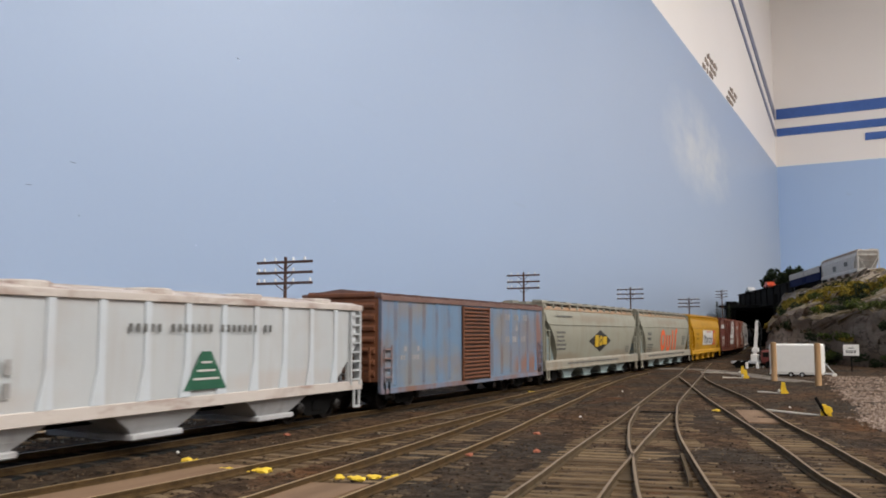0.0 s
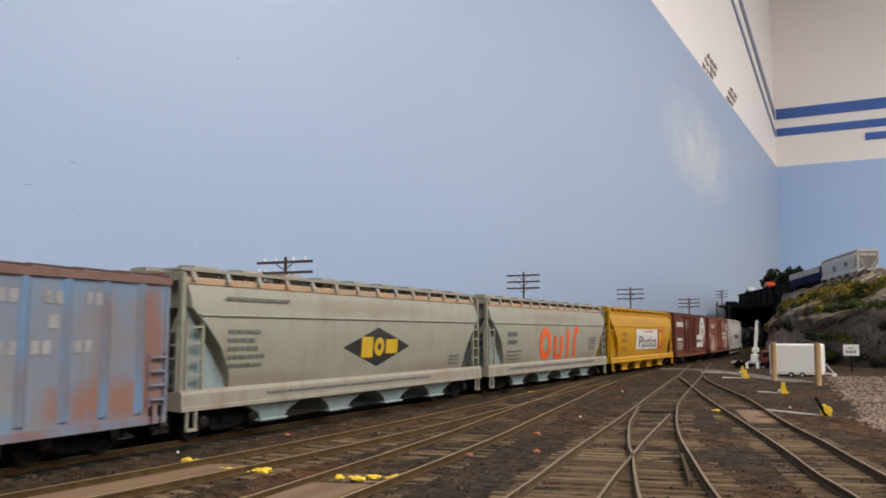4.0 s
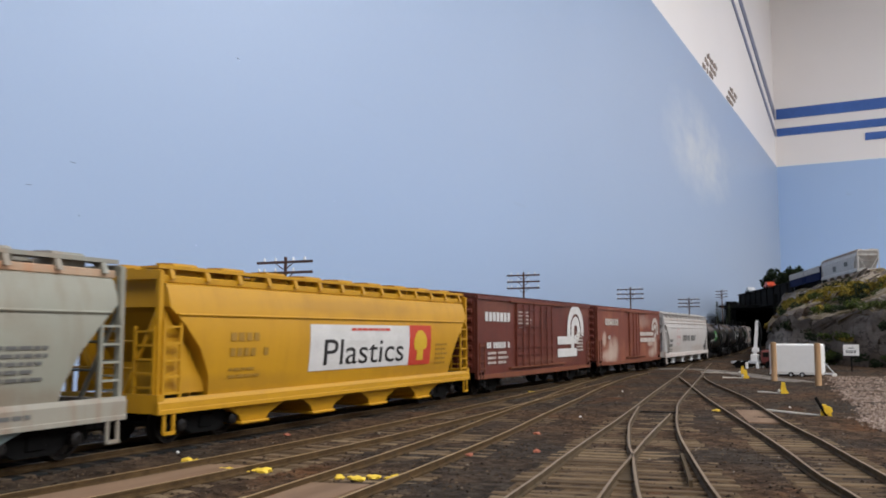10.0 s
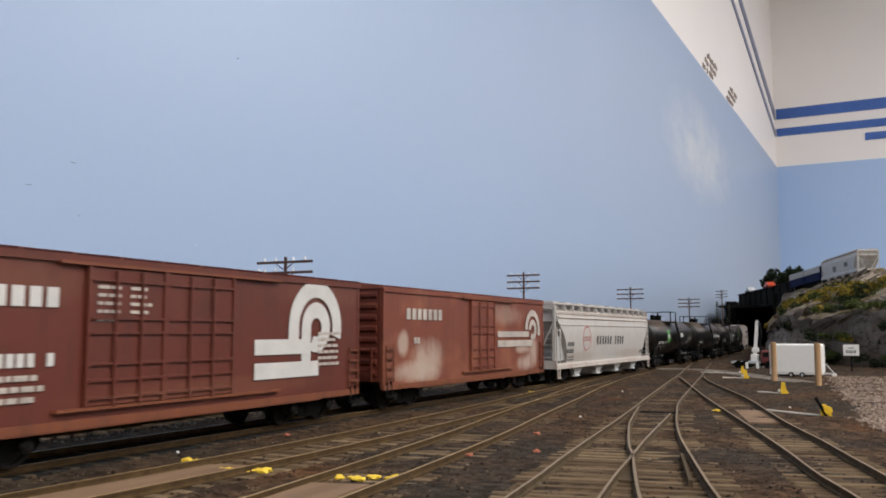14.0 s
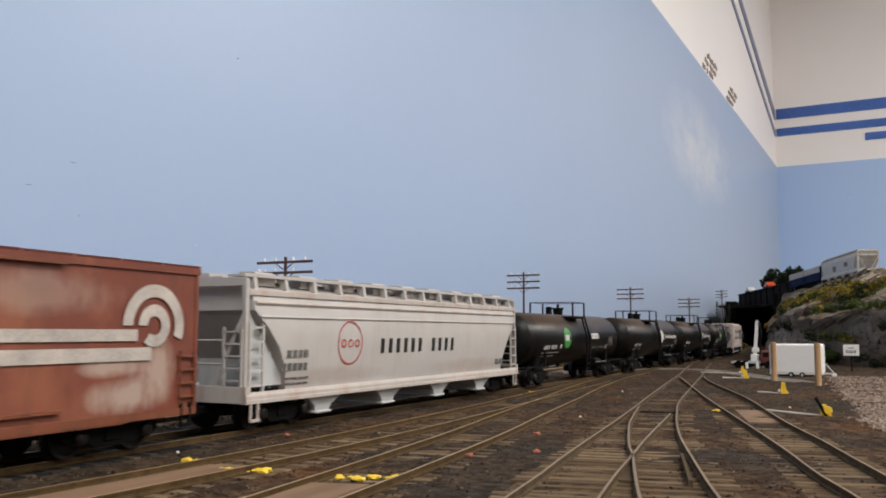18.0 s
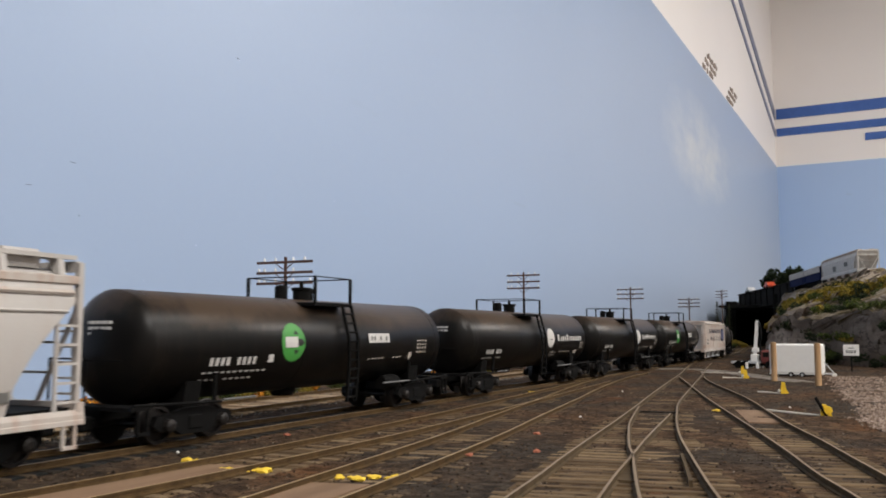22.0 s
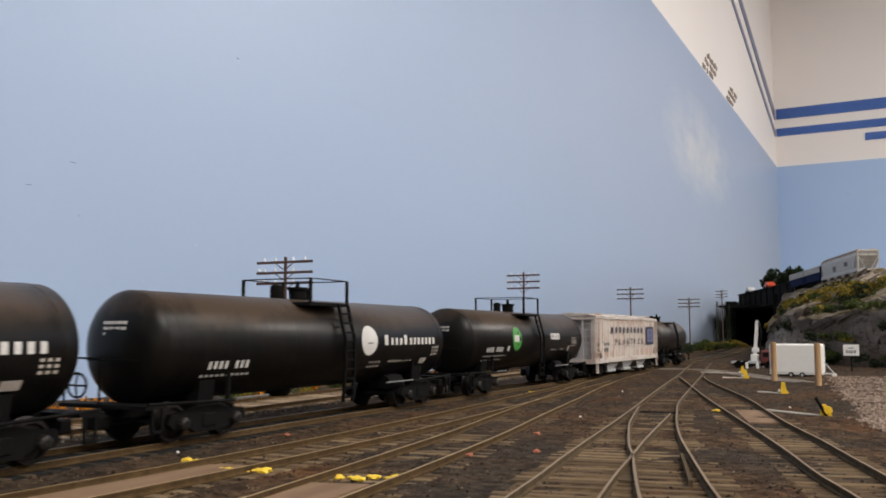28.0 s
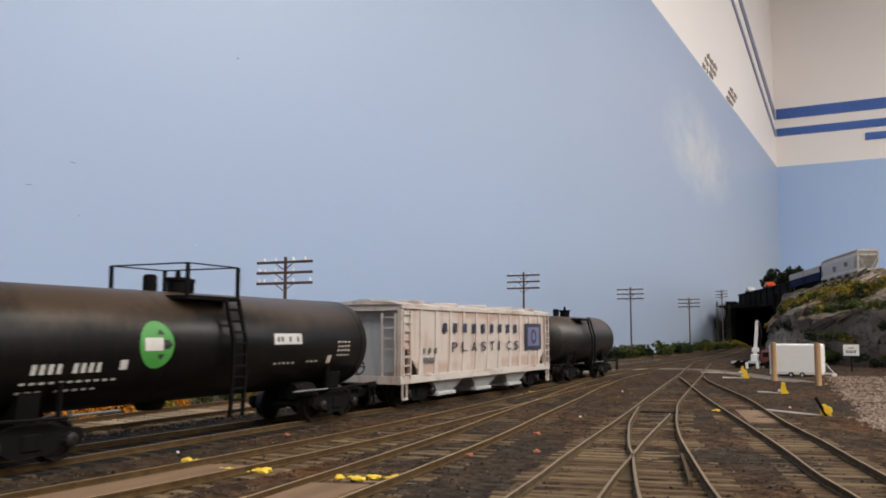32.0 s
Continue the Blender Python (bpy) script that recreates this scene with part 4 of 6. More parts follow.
# ---- line poles ----
def line_pole(x, y, h, arm, turn, z=-.003):
    t = thing("telephone_pole", "brown telephone pole with three crossarms and glass insulators", "telephone pole", "telephone poles", at=pose(x, y, z, 0, 0, turn))
    part("pole", rod(B(), (0, 0, 0), (0, 0, h), 1.25, 8, .95), M_POLE, t)
    for j, dz in enumerate((3.2, 9.4, 15.6)):
        zz = h - dz
        c = part("crossarm", box(B(), -arm / 2, arm / 2, -1.7, -.7, zz - .75, zz + .75, .12), M_POLE, t)
        for sx in (-1, 1):
            part("brace", rod(B(), (sx * arm * .16, -1.3, zz - .6), (sx * .8, -1.2, zz - 4.2), .28, 5), M_POLE, t)
        for k2 in (-.46, -.36, -.16, .16, .36, .46):
            if random.Random(j * 10 + int(k2 * 100)).random() < .8:
                part("insulator", lathe(B(), [(zz + .7, .4), (zz + 1.0, .85), (zz + 2.1, .75), (zz + 2.9, .35)], "z", 7, (arm * k2, -1.2, 0)), M_INSUL, c)


for px, py, ph, pa, pt in ((-.3207, .4073, 79, 40, 2), (-.322, .776, 93, 34, 0), (-.322, 1.150, 96, 36.5, 0), (-.322, 1.515, 95, 36.5, 0), (-.335, 1.900, 126, 36, -38)):
    line_pole(px, py, ph, pa, pt)


# ---- trailer, truck and signs by the lot ----
M_POST = two_tone("pale_wood_post", [(0.3, (0.30, 0.18, 0.09)), (0.7, (0.48, 0.31, 0.17))], 200, .75, 0, 6, (1, 1, .15))
M_GREYP = plain("grey_truck_paint", (0.42, 0.43, 0.44), .5, scale=300)
M_REDP = plain("red_cab_paint", (0.13, 0.025, 0.02), .4, scale=300)

for x, y, h, label in ((-.0792, .638, 27.5, "pale wooden post beside the white trailer"), (-.0481, .598, 27.5, "pale wooden post at the gravel edge")):
    ob = new("wooden_post", mesh_of("wooden_post", lathe(B(), [(-1, 1.95), (h - .3, 1.9), (h, 1.6)], "z", 12), M_POST, True))
    ob.matrix_world = pose(x, y, -.0026)
    tagged(ob, label, "post", "wooden posts")


def trailer():
    t = thing("white_trailer", "small white box trailer with rounded corners", "trailer", at=pose(-.0727, .722, -.0026, 0, 0, -3))
    part("body", box(B(), -19, 19, -8, 8, 2.9, 25.6, 1.2), M_TRAILER, t)
    part("rub_rail", box(B(), -19.2, 19.2, -8.2, 8.2, 2.4, 3.2), M_TRAILER, t)
    part("chassis", box(B(), -18, 18, -5, 5, 1.6, 2.5), M_UNDER, t)
    for sx in (-3.5, 4.5):
        for sy in (-7.4, 7.4):
            w = part("wheel", lathe(B(), [(-1.2, 1.8), (-.8, 2.1), (.8, 2.1), (1.2, 1.8)], "y", 16, (sx, sy, 2.1)), M_UNDER, t)
            part("rim", lathe(B(), [(-1.3, 1.0), (1.3, 1.0)], "y", 10, (sx, sy, 2.1)), M_GREYP, w)
    bm = B()
    rod(bm, (19, -5, 3.2), (27, 0, 3.0), .5)
    rod(bm, (19, 5, 3.2), (27, 0, 3.0), .5)
    rod(bm, (19, 0, 12), (26, 0, 3.4), .4)
    part("hitch", bm, M_GREYP, t)
    part("jack_foot", box(B(), 24.5, 27.5, -1.5, 1.5, 1.2, 3.4, .3), M_TRAILER, t)
    part("tail_lamp", box(B(), -19.4, -18.9, -7, -5, 5, 7), M_REDP, t)


trailer()


def boom_truck():
    t = thing("boom_truck", "grey flatbed truck with raised white boom", "truck", at=pose(-.1225, .866, -.0026, 0, 0, -6))
    part("chassis", box(B(), -22, 20, -3, 3, 3, 5), M_UNDER, t)
    part("flatbed", box(B(), -22, 4, -8, 8, 5.2, 7.2, .3), M_GREYP, t)
    cab = part("cab", box(B(), 5, 19, -8, 8, 5, 18, 1.6), M_REDP, t)
    part("window", box(B(), 7.5, 13, -8.2, -7.9, 11.5, 16), M_BLACK, cab)
    for sx in (-15, -9, 13):
        for sy in (-7, 7):
            part("wheel", lathe(B(), [(-1.6, 3.6), (-1, 4), (1, 4), (1.6, 3.6)], "y", 16, (sx, sy, 4)), M_UNDER, t)
    part("turret", box(B(), -5, 1.5, -3.5, 3.5, 7.2, 14, .5), M_TRAILER, t)
    boom = part("boom", prism(B(), [(-3.4, 9), (-.4, 9), (2.6, 45), (1.0, 46), (-.2, 44)], "y", -1.1, 1.1), M_TRAILER, t)
    part("ram", rod(B(), (3.2, 0, 12), (3.6, 0, 30), .7), M_UNDER, boom)
    part("jib", prism(B(), [(1.6, 45.5), (4.6, 42), (5.4, 33), (4.2, 33), (3.4, 40), (1.4, 43)], "y", -.8, .8), M_UNDER, boom)
    part("hook_block", box(B(), 2.6, 5.2, -1.2, 1.2, 27, 33, .4), M_UNDER, boom)
    part("collar", box(B(), -4.0, 2.0, -2.2, 2.2, 16, 20, .4), M_TRAILER, boom)
    part("outrigger", box(B(), -8, -6, -11, 11, 0, 6.5, .3), M_TRAILER, t)
    part("outrigger", box(B(), 1.5, 3.5, -11, 11, 0, 6.5, .3), M_TRAILER, t)


boom_truck()


def small_sign():
    t = thing("small_sign", "small white notice board on a thin post", "sign", at=pose(-.0395, .8235, -.0026, 0, 0, 3))
    part("post", rod(B(), (0, 0, 0), (0, 0, 22), .55), M_UNDER, t)
    b = part("board", box(B(), -6.2, 6.2, -.9, -.3, 14.5, 24, .1), M_TRAILER, t)
    bm = B()
    for z, w in ((20.6, 2.2), (18.2, 4.3), (16.9, 4.0)):
        for i in range(4):
            box(bm, -w + i * w / 2, -w + i * w / 2 + w * .4, -1.02, -.92, z, z + .8)
    part("lettering", bm, M_UNDER, b)


small_sign()


# ---- rolling stock ----
# A car stands on the rail head at its middle; +x is the side facing the yard, +y the end away from the camera.
FRAME_MESH = mesh_of("sideframe", prism(B(), [(-15, 5.2), (-14, 7.6), (-8, 8.2), (-4, 9.2), (4, 9.2), (8, 8.2), (14, 7.6), (15, 5.2), (13, 3.6), (8, 3.9), (5, 2.2), (-5, 2.2), (-8, 3.9), (-13, 3.6)], "x", -.9, .9), M_UNDER)
g = B()
for sx in (-1, 1):
    lathe(g, [(sx * 7.2, 5.7), (sx * 7.7, 5.7), (sx * 7.9, 5.2), (sx * 10.0, 5.05), (sx * 10.0, 4.2), (sx * 9.3, 4.0), (sx * 9.3, 1.6)], "x", 20)
rod(g, (-11.5, 0, 0), (11.5, 0, 0), 1.0, 10)
WHEEL_MESH = mesh_of("wheelset", g, M_WHEEL)
BEARING_MESH = mesh_of("bearing", lathe(B(), [(0, 1.9), (1.4, 1.7), (1.8, .9)], "x", 10), M_WHEEL)
SPRING_MESH = mesh_of("spring", box(B(), -.5, .5, -2.6, 2.6, 3.4, 7.2, .3), M_UNDER)
g = B()
box(g, -1.6, 1.6, 0, 9, 7.2, 9.4, .2)
box(g, -2.4, 2.4, 8, 12.2, 6.4, 10, .5)
COUPLER_MESH = mesh_of("coupler", g, M_UNDER)
AXLES = []


def running_gear(car, length, half, rigging=True):
    for s in (-1, 1):
        tr = part("truck", box(B(), -9, 9, -3, 3, 4.5, 9.5, .6), M_UNDER, car, at=(0, s * half, 1.82))
        for sx in (-1, 1):
            part("sideframe", FRAME_MESH, None, tr, at=(sx * 12.4, 0, 0))
            part("spring", SPRING_MESH, None, tr, at=(sx * 13.2, 0, 0))
        for w in (-10.2, 10.2):
            ax = part("wheelset", WHEEL_MESH, None, tr, at=(0, w, 5.05))
            AXLES.append(ax)
            for sx in (-1, 1):
                b = part("bearing", BEARING_MESH, None, tr, at=(sx * 13.3, w, 5.05))
                if sx < 0:
                    b.rotation_euler.z = math.pi
        c = part("coupler", COUPLER_MESH, None, car, at=(0, s * (length / 2 - 6), 0))
        if s < 0:
            c.rotation_euler.z = math.pi
    if rigging:
        part("brake_rigging", rod(rod(B(), (4, -half + 14, 9), (4, half - 14, 9), .5), (-5, -half + 18, 8), (-5, half - 18, 8), .6), M_UNDER, car)


def ladder(car, x, y, z0, z1, w, m, rungs=6, name="ladder", thin=.4):
    bm = B()
    for dy in (-w / 2, w / 2):
        box(bm, x - min(.35, thin * 1.2), x + min(.35, thin * 1.2), y + dy - thin, y + dy + thin, z0, z1)
    for i in range(rungs):
        z = z0 + (i + .6) * (z1 - z0) / rungs
        box(bm, x - .25, x + .35, y - w / 2, y + w / 2, z - .28, z + .28)
    return part(name, bm, m, car)


def end_ladder(car, y, x0, x1, z0, z1, m, rungs=6):
    bm = B()
    for x in (x0, x1):
        box(bm, x - .35, x + .35, y - .35, y + .35, z0, z1)
    for i in range(rungs):
        z = z0 + (i + .6) * (z1 - z0) / rungs
        box(bm, min(x0, x1), max(x0, x1), y - .25, y + .25, z - .25, z + .25)
    return part("end_ladder", bm, m, car)


def stirrup(car, x, y, m, z0=5.6, z1=11.5):
    bm = B()
    for dy in (-1.6, 1.6):
        box(bm, x - .3, x + .3, y + dy - .35, y + dy + .35, z0, z1)
    box(bm, x - .3, x + .6, y - 1.9, y + 1.9, z0 - .5, z0 + .3)
    part("step", bm, m, car)


def boxcar(name, label, L, paint, door_paint, roof_paint, end_paint, doors, wide=17.6, top=48.8, posts=None, sill_paint=None, base=12.4):
    """doors: list of (y0, y1, ribbed)."""
    car = thing(name, label, "boxcar", "freight cars of the train")
    sill_paint = sill_paint or paint
    h = L / 2
    part("side", box(B(), wide - 1.2, wide, -h, h, base, top, .15), paint, car)
    part("side", box(B(), -wide, -wide + 1.2, -h, h, base, top, .15), paint, car)
    part("floor_frame", box(B(), -wide + 1.3, wide - 1.3, -h + .5, h - .5, 12.2, 14), M_UNDER, car)
    part("centre_sill", box(B(), -3, 3, -h + 4, h - 4, 8.4, 12.2), M_UNDER, car)
    sill = [(-h + 8, base + 1.2), (h - 8, base + 1.2), (h - 26, base - .8), (-h + 26, base - .8)]
    for s in (-1, 1):
        if not posts:
            part("side_sill", prism(B(), sill, "x", s * (wide - .3), s * (wide + .35)), sill_paint, car)
        part("sill_lip", box(B(), s * wide - .5, s * wide + .5, -h + .3, h - .3, base - .4, base + 1.5), sill_paint, car)
        part("eave", box(B(), s * (wide + .15) - .45, s * (wide + .15) + .45, -h - .3, h + .3, top - .9, top + .5), roof_paint, car)
    roof = part("roof", prism(B(), [(-wide - .4, top + .3), (wide + .4, top + .3), (wide + .4, top + .9), (0, top + 2.9), (-wide - .4, top + .9)], "y", -h - .5, h + .5), roof_paint, car)
    n = 12
    for i in range(n + 1):
        y = -h + L * i / n
        part("roof_rib", prism(B(), [(-wide - .4, top + .9), (0, top + 2.9), (wide + .4, top + .9), (wide + .4, top + 1.5), (0, top + 3.5), (-wide - .4, top + 1.5)], "y", y - .5, y + .5), roof_paint, roof)
    for s in (-1, 1):
        e = part("end_wall", box(B(), -wide + 1.2, wide - 1.2, min(s * h, s * (h - 1)), max(s * h, s * (h - 1)), 13.0, top + .5), end_paint, car)
        for i in range(8):
            z = 16 + i * 4.2
            bm = prism(B(), [(s * h, z - 1.4), (s * (h + 1.0), z - .5), (s * (h + 1.0), z + .5), (s * h, z + 1.4)], "x", -wide + 2.5, wide - 2.5)
            part("corrugation", bm, end_paint, e)
        ladder(car, wide + .7, s * (h - 4.2), 12.5, 26.5, 5.4, sill_paint, 4, thin=.16)
        end_ladder(car, s * (h + 1.5), wide - 9.5, wide - 4, 13, 26, end_paint, 4)
        stirrup(car, wide + .3, s * (h - 4.2), M_UNDER, 7.4, 13)
        part("corner_post", box(B(), wide - 1, wide + .25, min(s * h, s * (h - 1.3)), max(s * h, s * (h - 1.3)), base, top), sill_paint if posts else paint, car)
    for y0, y1, kind in doors:
        lo = base + 1.2 if kind == "corrugated" else 14.4
        d = part("door", box(B(), wide, wide + .7, y0 + .2, y1 - .2, lo, top - 1.5, .15), P_RUSTSHADE if kind == "corrugated" else door_paint, car)
        if kind == "corrugated":
            rr = random.Random(7)
            nr = 19
            for i in range(nr):
                z = lo + 1.2 + i * (top - 3.4 - lo) / (nr - 1) + rr.uniform(-.12, .12)
                part("door_rib", prism(B(), [(wide + .7, z - .55), (wide + 1.4, z - .2), (wide + 1.4, z + .25), (wide + .7, z + .55)], "y", y0 + 1.0 + rr.uniform(0, .8), y1 - 1.0 - rr.uniform(0, .8)), door_paint, d)
        else:
            for z in (16.2, 20.2, 24.0, 31.2, 34.6, 43.5):
                part("door_rib", box(B(), wide + .6, wide + 1.3, y0 + 1, y1 - 1, z - .32, z + .32), door_paint, d)
            for f in (.33, .66):
                y = y0 + (y1 - y0) * f
                part("door_bar", rod(B(), (wide + 1.3, y, 14), (wide + 1.3, y, top - 2), .4, 6), door_paint, d)
        part("door_edge", box(B(), wide + .5, wide + 1.2, y0, y0 + .9, lo, top - 1.3), door_paint, d)
        part("door_edge", box(B(), wide + .5, wide + 1.2, y1 - .9, y1, lo, top - 1.3), door_paint, d)
    if doors and not posts:
        a, b = min(d[0] for d in doors) - 8, max(d[1] for d in doors) + 22
        for z in (13.9, top - .9):
            part("door_track", box(B(), wide + .1, wide + 1.3, a, b, z - .35, z + .35), sill_paint, car)
    # upright seams of the side sheets
    y = -h + 11
    while posts and y < h - 8:
        if not any(a - 2 < y < b + 2 for a, b, _ in doors):
            part("side_post", prism(B(), [(wide - .05, y - 1.7), (wide + .55, y - .45), (wide + .55, y + .45), (wide - .05, y + 1.7)], "z", base + 2.6, top - 1), posts, car)
        y += 11.4
    running_gear(car, L, h - 24)
    return car


FLOW = set()


def girth(z):
    """Half width of a centre-flow body at height z."""
    return float(np.interp(z, [11, 16, 22, 29, 35, 39.5, 42, 44.5, 46], [15.6, 16.6, 17.5, 18.0, 17.8, 17.1, 16.4, 15.4, 13.0]))


def flow_hopper(name, label, L, paint, sill_paint, out_paint, bays=4, top_paint=None, band_paint=None, band=44.4, pan=16, ledge=16.0):
    """Covered hopper with a rounded body, roof walk on brackets, and a row of outlets."""
    top_paint = top_paint or paint
    band_paint = band_paint or top_paint
    car = thing(name, label, "covered hopper", "freight cars of the train")
    FLOW.add(car.name)
    h = L / 2
    bm = B()
    rings = []
    for y, zb in ((-h + 3.5, 38), (-h + 9, 33), (-h + 14.5, 27), (-h + 18.5, 20), (-h + 20, 12.4), (-h + 21, 12.4), (h - 21, 12.4), (h - 20, 12.4), (h - 18.5, 20), (h - 14.5, 27), (h - 9, 33), (h - 3.5, 38)):
        zs = [zb + (44 - zb) * i / 9 for i in range(10)]
        right = [(girth(z), y, z) for z in zs] + [(11, y, 45.7), (5, y, 46.4)]
        rings.append(right + [(-x, yy, z) for x, yy, z in reversed(right)])
    loft(bm, rings)
    part("body", bm, paint, car, smooth=True)
    for s in (-1, 1):
        x = s * 17.6
        part("side_sill", prism(B(), [(x - s * 1.8, 10.4), (x + s * .15, 10.4), (x + s * .15, 11.4), (x, 11.6), (x, ledge - 1.2), (x - s * .5, ledge), (x - s * 1.8, ledge - .4)], "y", -h, h), sill_paint, car)
        if band < 44:
            part("side_seam", rod(B(), (s * (girth(40.2) + .1), -h + 4, 40.2), (s * (girth(40.2) + .1), h - 4, 40.2), .7, 6), band_paint, car)
        part("side_seam", rod(B(), (s * (girth(36.0) + .1), -h + 6, 36.0), (s * (girth(36.0) + .1), h - 6, 36.0), .42, 6), paint, car)
        part("eave_band", box(B(), s * (girth(band + 1) + .1) - .8, s * (girth(band + 1) + .1) + .8, -h + 2, h - 2, band, band + 2, .25), band_paint, car)
        part("walk_edge", box(B(), s * 14.6 - .5, s * 14.6 + .5, -h + 1.5, h - 1.5, 48.0, 49.0), top_paint, car)
        nb = 14
        part("side_walk", box(B(), min(s * 8, s * 13.4), max(s * 8, s * 14.1), -h + 2, h - 2, 48.2, 48.8), top_paint, car)
        for i in range(nb):
            y = -h + 6 + (L - 12) * i / (nb - 1)
            br = prism(B(), [(s * 14.9, band + 1), (s * 16.0, band + 1), (s * 15.0, 48.1), (s * 11.5, 48.1)], "y", y - .75, y + .75)
            part("walk_bracket", br, top_paint, car)
        for e in (-1, 1):
            y = e * (h - 1.2)
            part("corner_post", box(B(), s * 15.8 - .7, s * 15.8 + .7, y - .7, y + .7, 14.5, 47.3), paint, car)
            part("end_brace", rod(B(), (s * 15.4, y, 37), (s * 4, y, 15), .6), paint, car)
    for e in (-1, 1):
        part("end_sill", box(B(), -17.4, 17.4, min(e * h, e * (h - 2)), max(e * h, e * (h - 2)), 10.6, 15.4), sill_paint, car)
        part("end_platform", box(B(), -15, 15, min(e * (h - 2), e * (h - 18)), max(e * (h - 2), e * (h - 18)), 13.2, 14.2), M_UNDER, car)
        # near end only: added plates that stand in for the lit slope sheet
        if e < 0:
            part("end_fill_panel", box(B(), -14, 14, e * (h - 15) - .4, e * (h - 15) + .4, 14.2, 30), out_paint, car)
            for s in (-1, 1):
                part("end_fill_plate", prism(B(), [(e * (h - 3), 15.2), (e * (h - 21), 15.2), (e * (h - 4), 37.5)], "x", min(s * 14.4, s * 15.0), max(s * 14.4, s * 15.0)), out_paint, car)
        part("end_header", box(B(), -15.5, 15.5, e * (h - 1.2) - .7, e * (h - 1.2) + .7, 45.2, 47.7), paint, car)
        slope = prism(B(), [(e * (h - 4), 38), (e * (h - 5), 45), (e * (h - 10), 45), (e * (h - 24), 15.5), (e * (h - 20), 15.5)], "x", -13.5, 13.5)
        part("slope_sheet", slope, paint, car)
        ladder(car, 16.9, e * (h - 5.0), 13, 34.5, 6, paint, 5)
        end_ladder(car, e * (h - .4), 15.2, 8.6, 15, 33, paint, 5)
        stirrup(car, 17.3, e * (h - 4.0), sill_paint)
        for z in (29, 22):
            part("end_grab", rod(B(), (-14, e * (h - .6), z), (8, e * (h - .6), z), .35), paint, car)
    part("roof_walk", box(B(), -5, 5, -h + 3, h - 3, 47.7, 48.4), top_paint, car)
    for i in range(9):
        y = -h + 14 + (L - 28) * i / 8
        for s in (-1, 1):
            part("hatch", prism(B(), [(s * 6, 46.2), (s * 12.5, 45.6), (s * 12.5, 49.2), (s * 11.5, 50.0), (s * 6, 50.2)], "y", y - 4.6, y + 4.6), top_paint, car)
    for i in range(bays):
        y = (i - (bays - 1) / 2) * (L - 82) / (bays - 1)
        bm = loft(B(), [[(sx * a, y + sy * b, z) for sx, sy in ((-1, -1), (1, -1), (1, 1), (-1, 1))] for a, b, z in ((16.4, pan, 11.4), (15.4, pan * .44, 7.4), (15.0, pan * .35, 5.6))])
        o = part("outlet", bm, out_paint, car)
        part("outlet_gate", box(B(), -16, 16, y - pan * .4, y + pan * .4, 4.7, 5.6, .3), out_paint, o)
    part("centre_sill", box(B(), -3, 3, -h + 4, h - 4, 9.2, 12), M_UNDER, car)
    running_gear(car, L, h - 22)
    return car


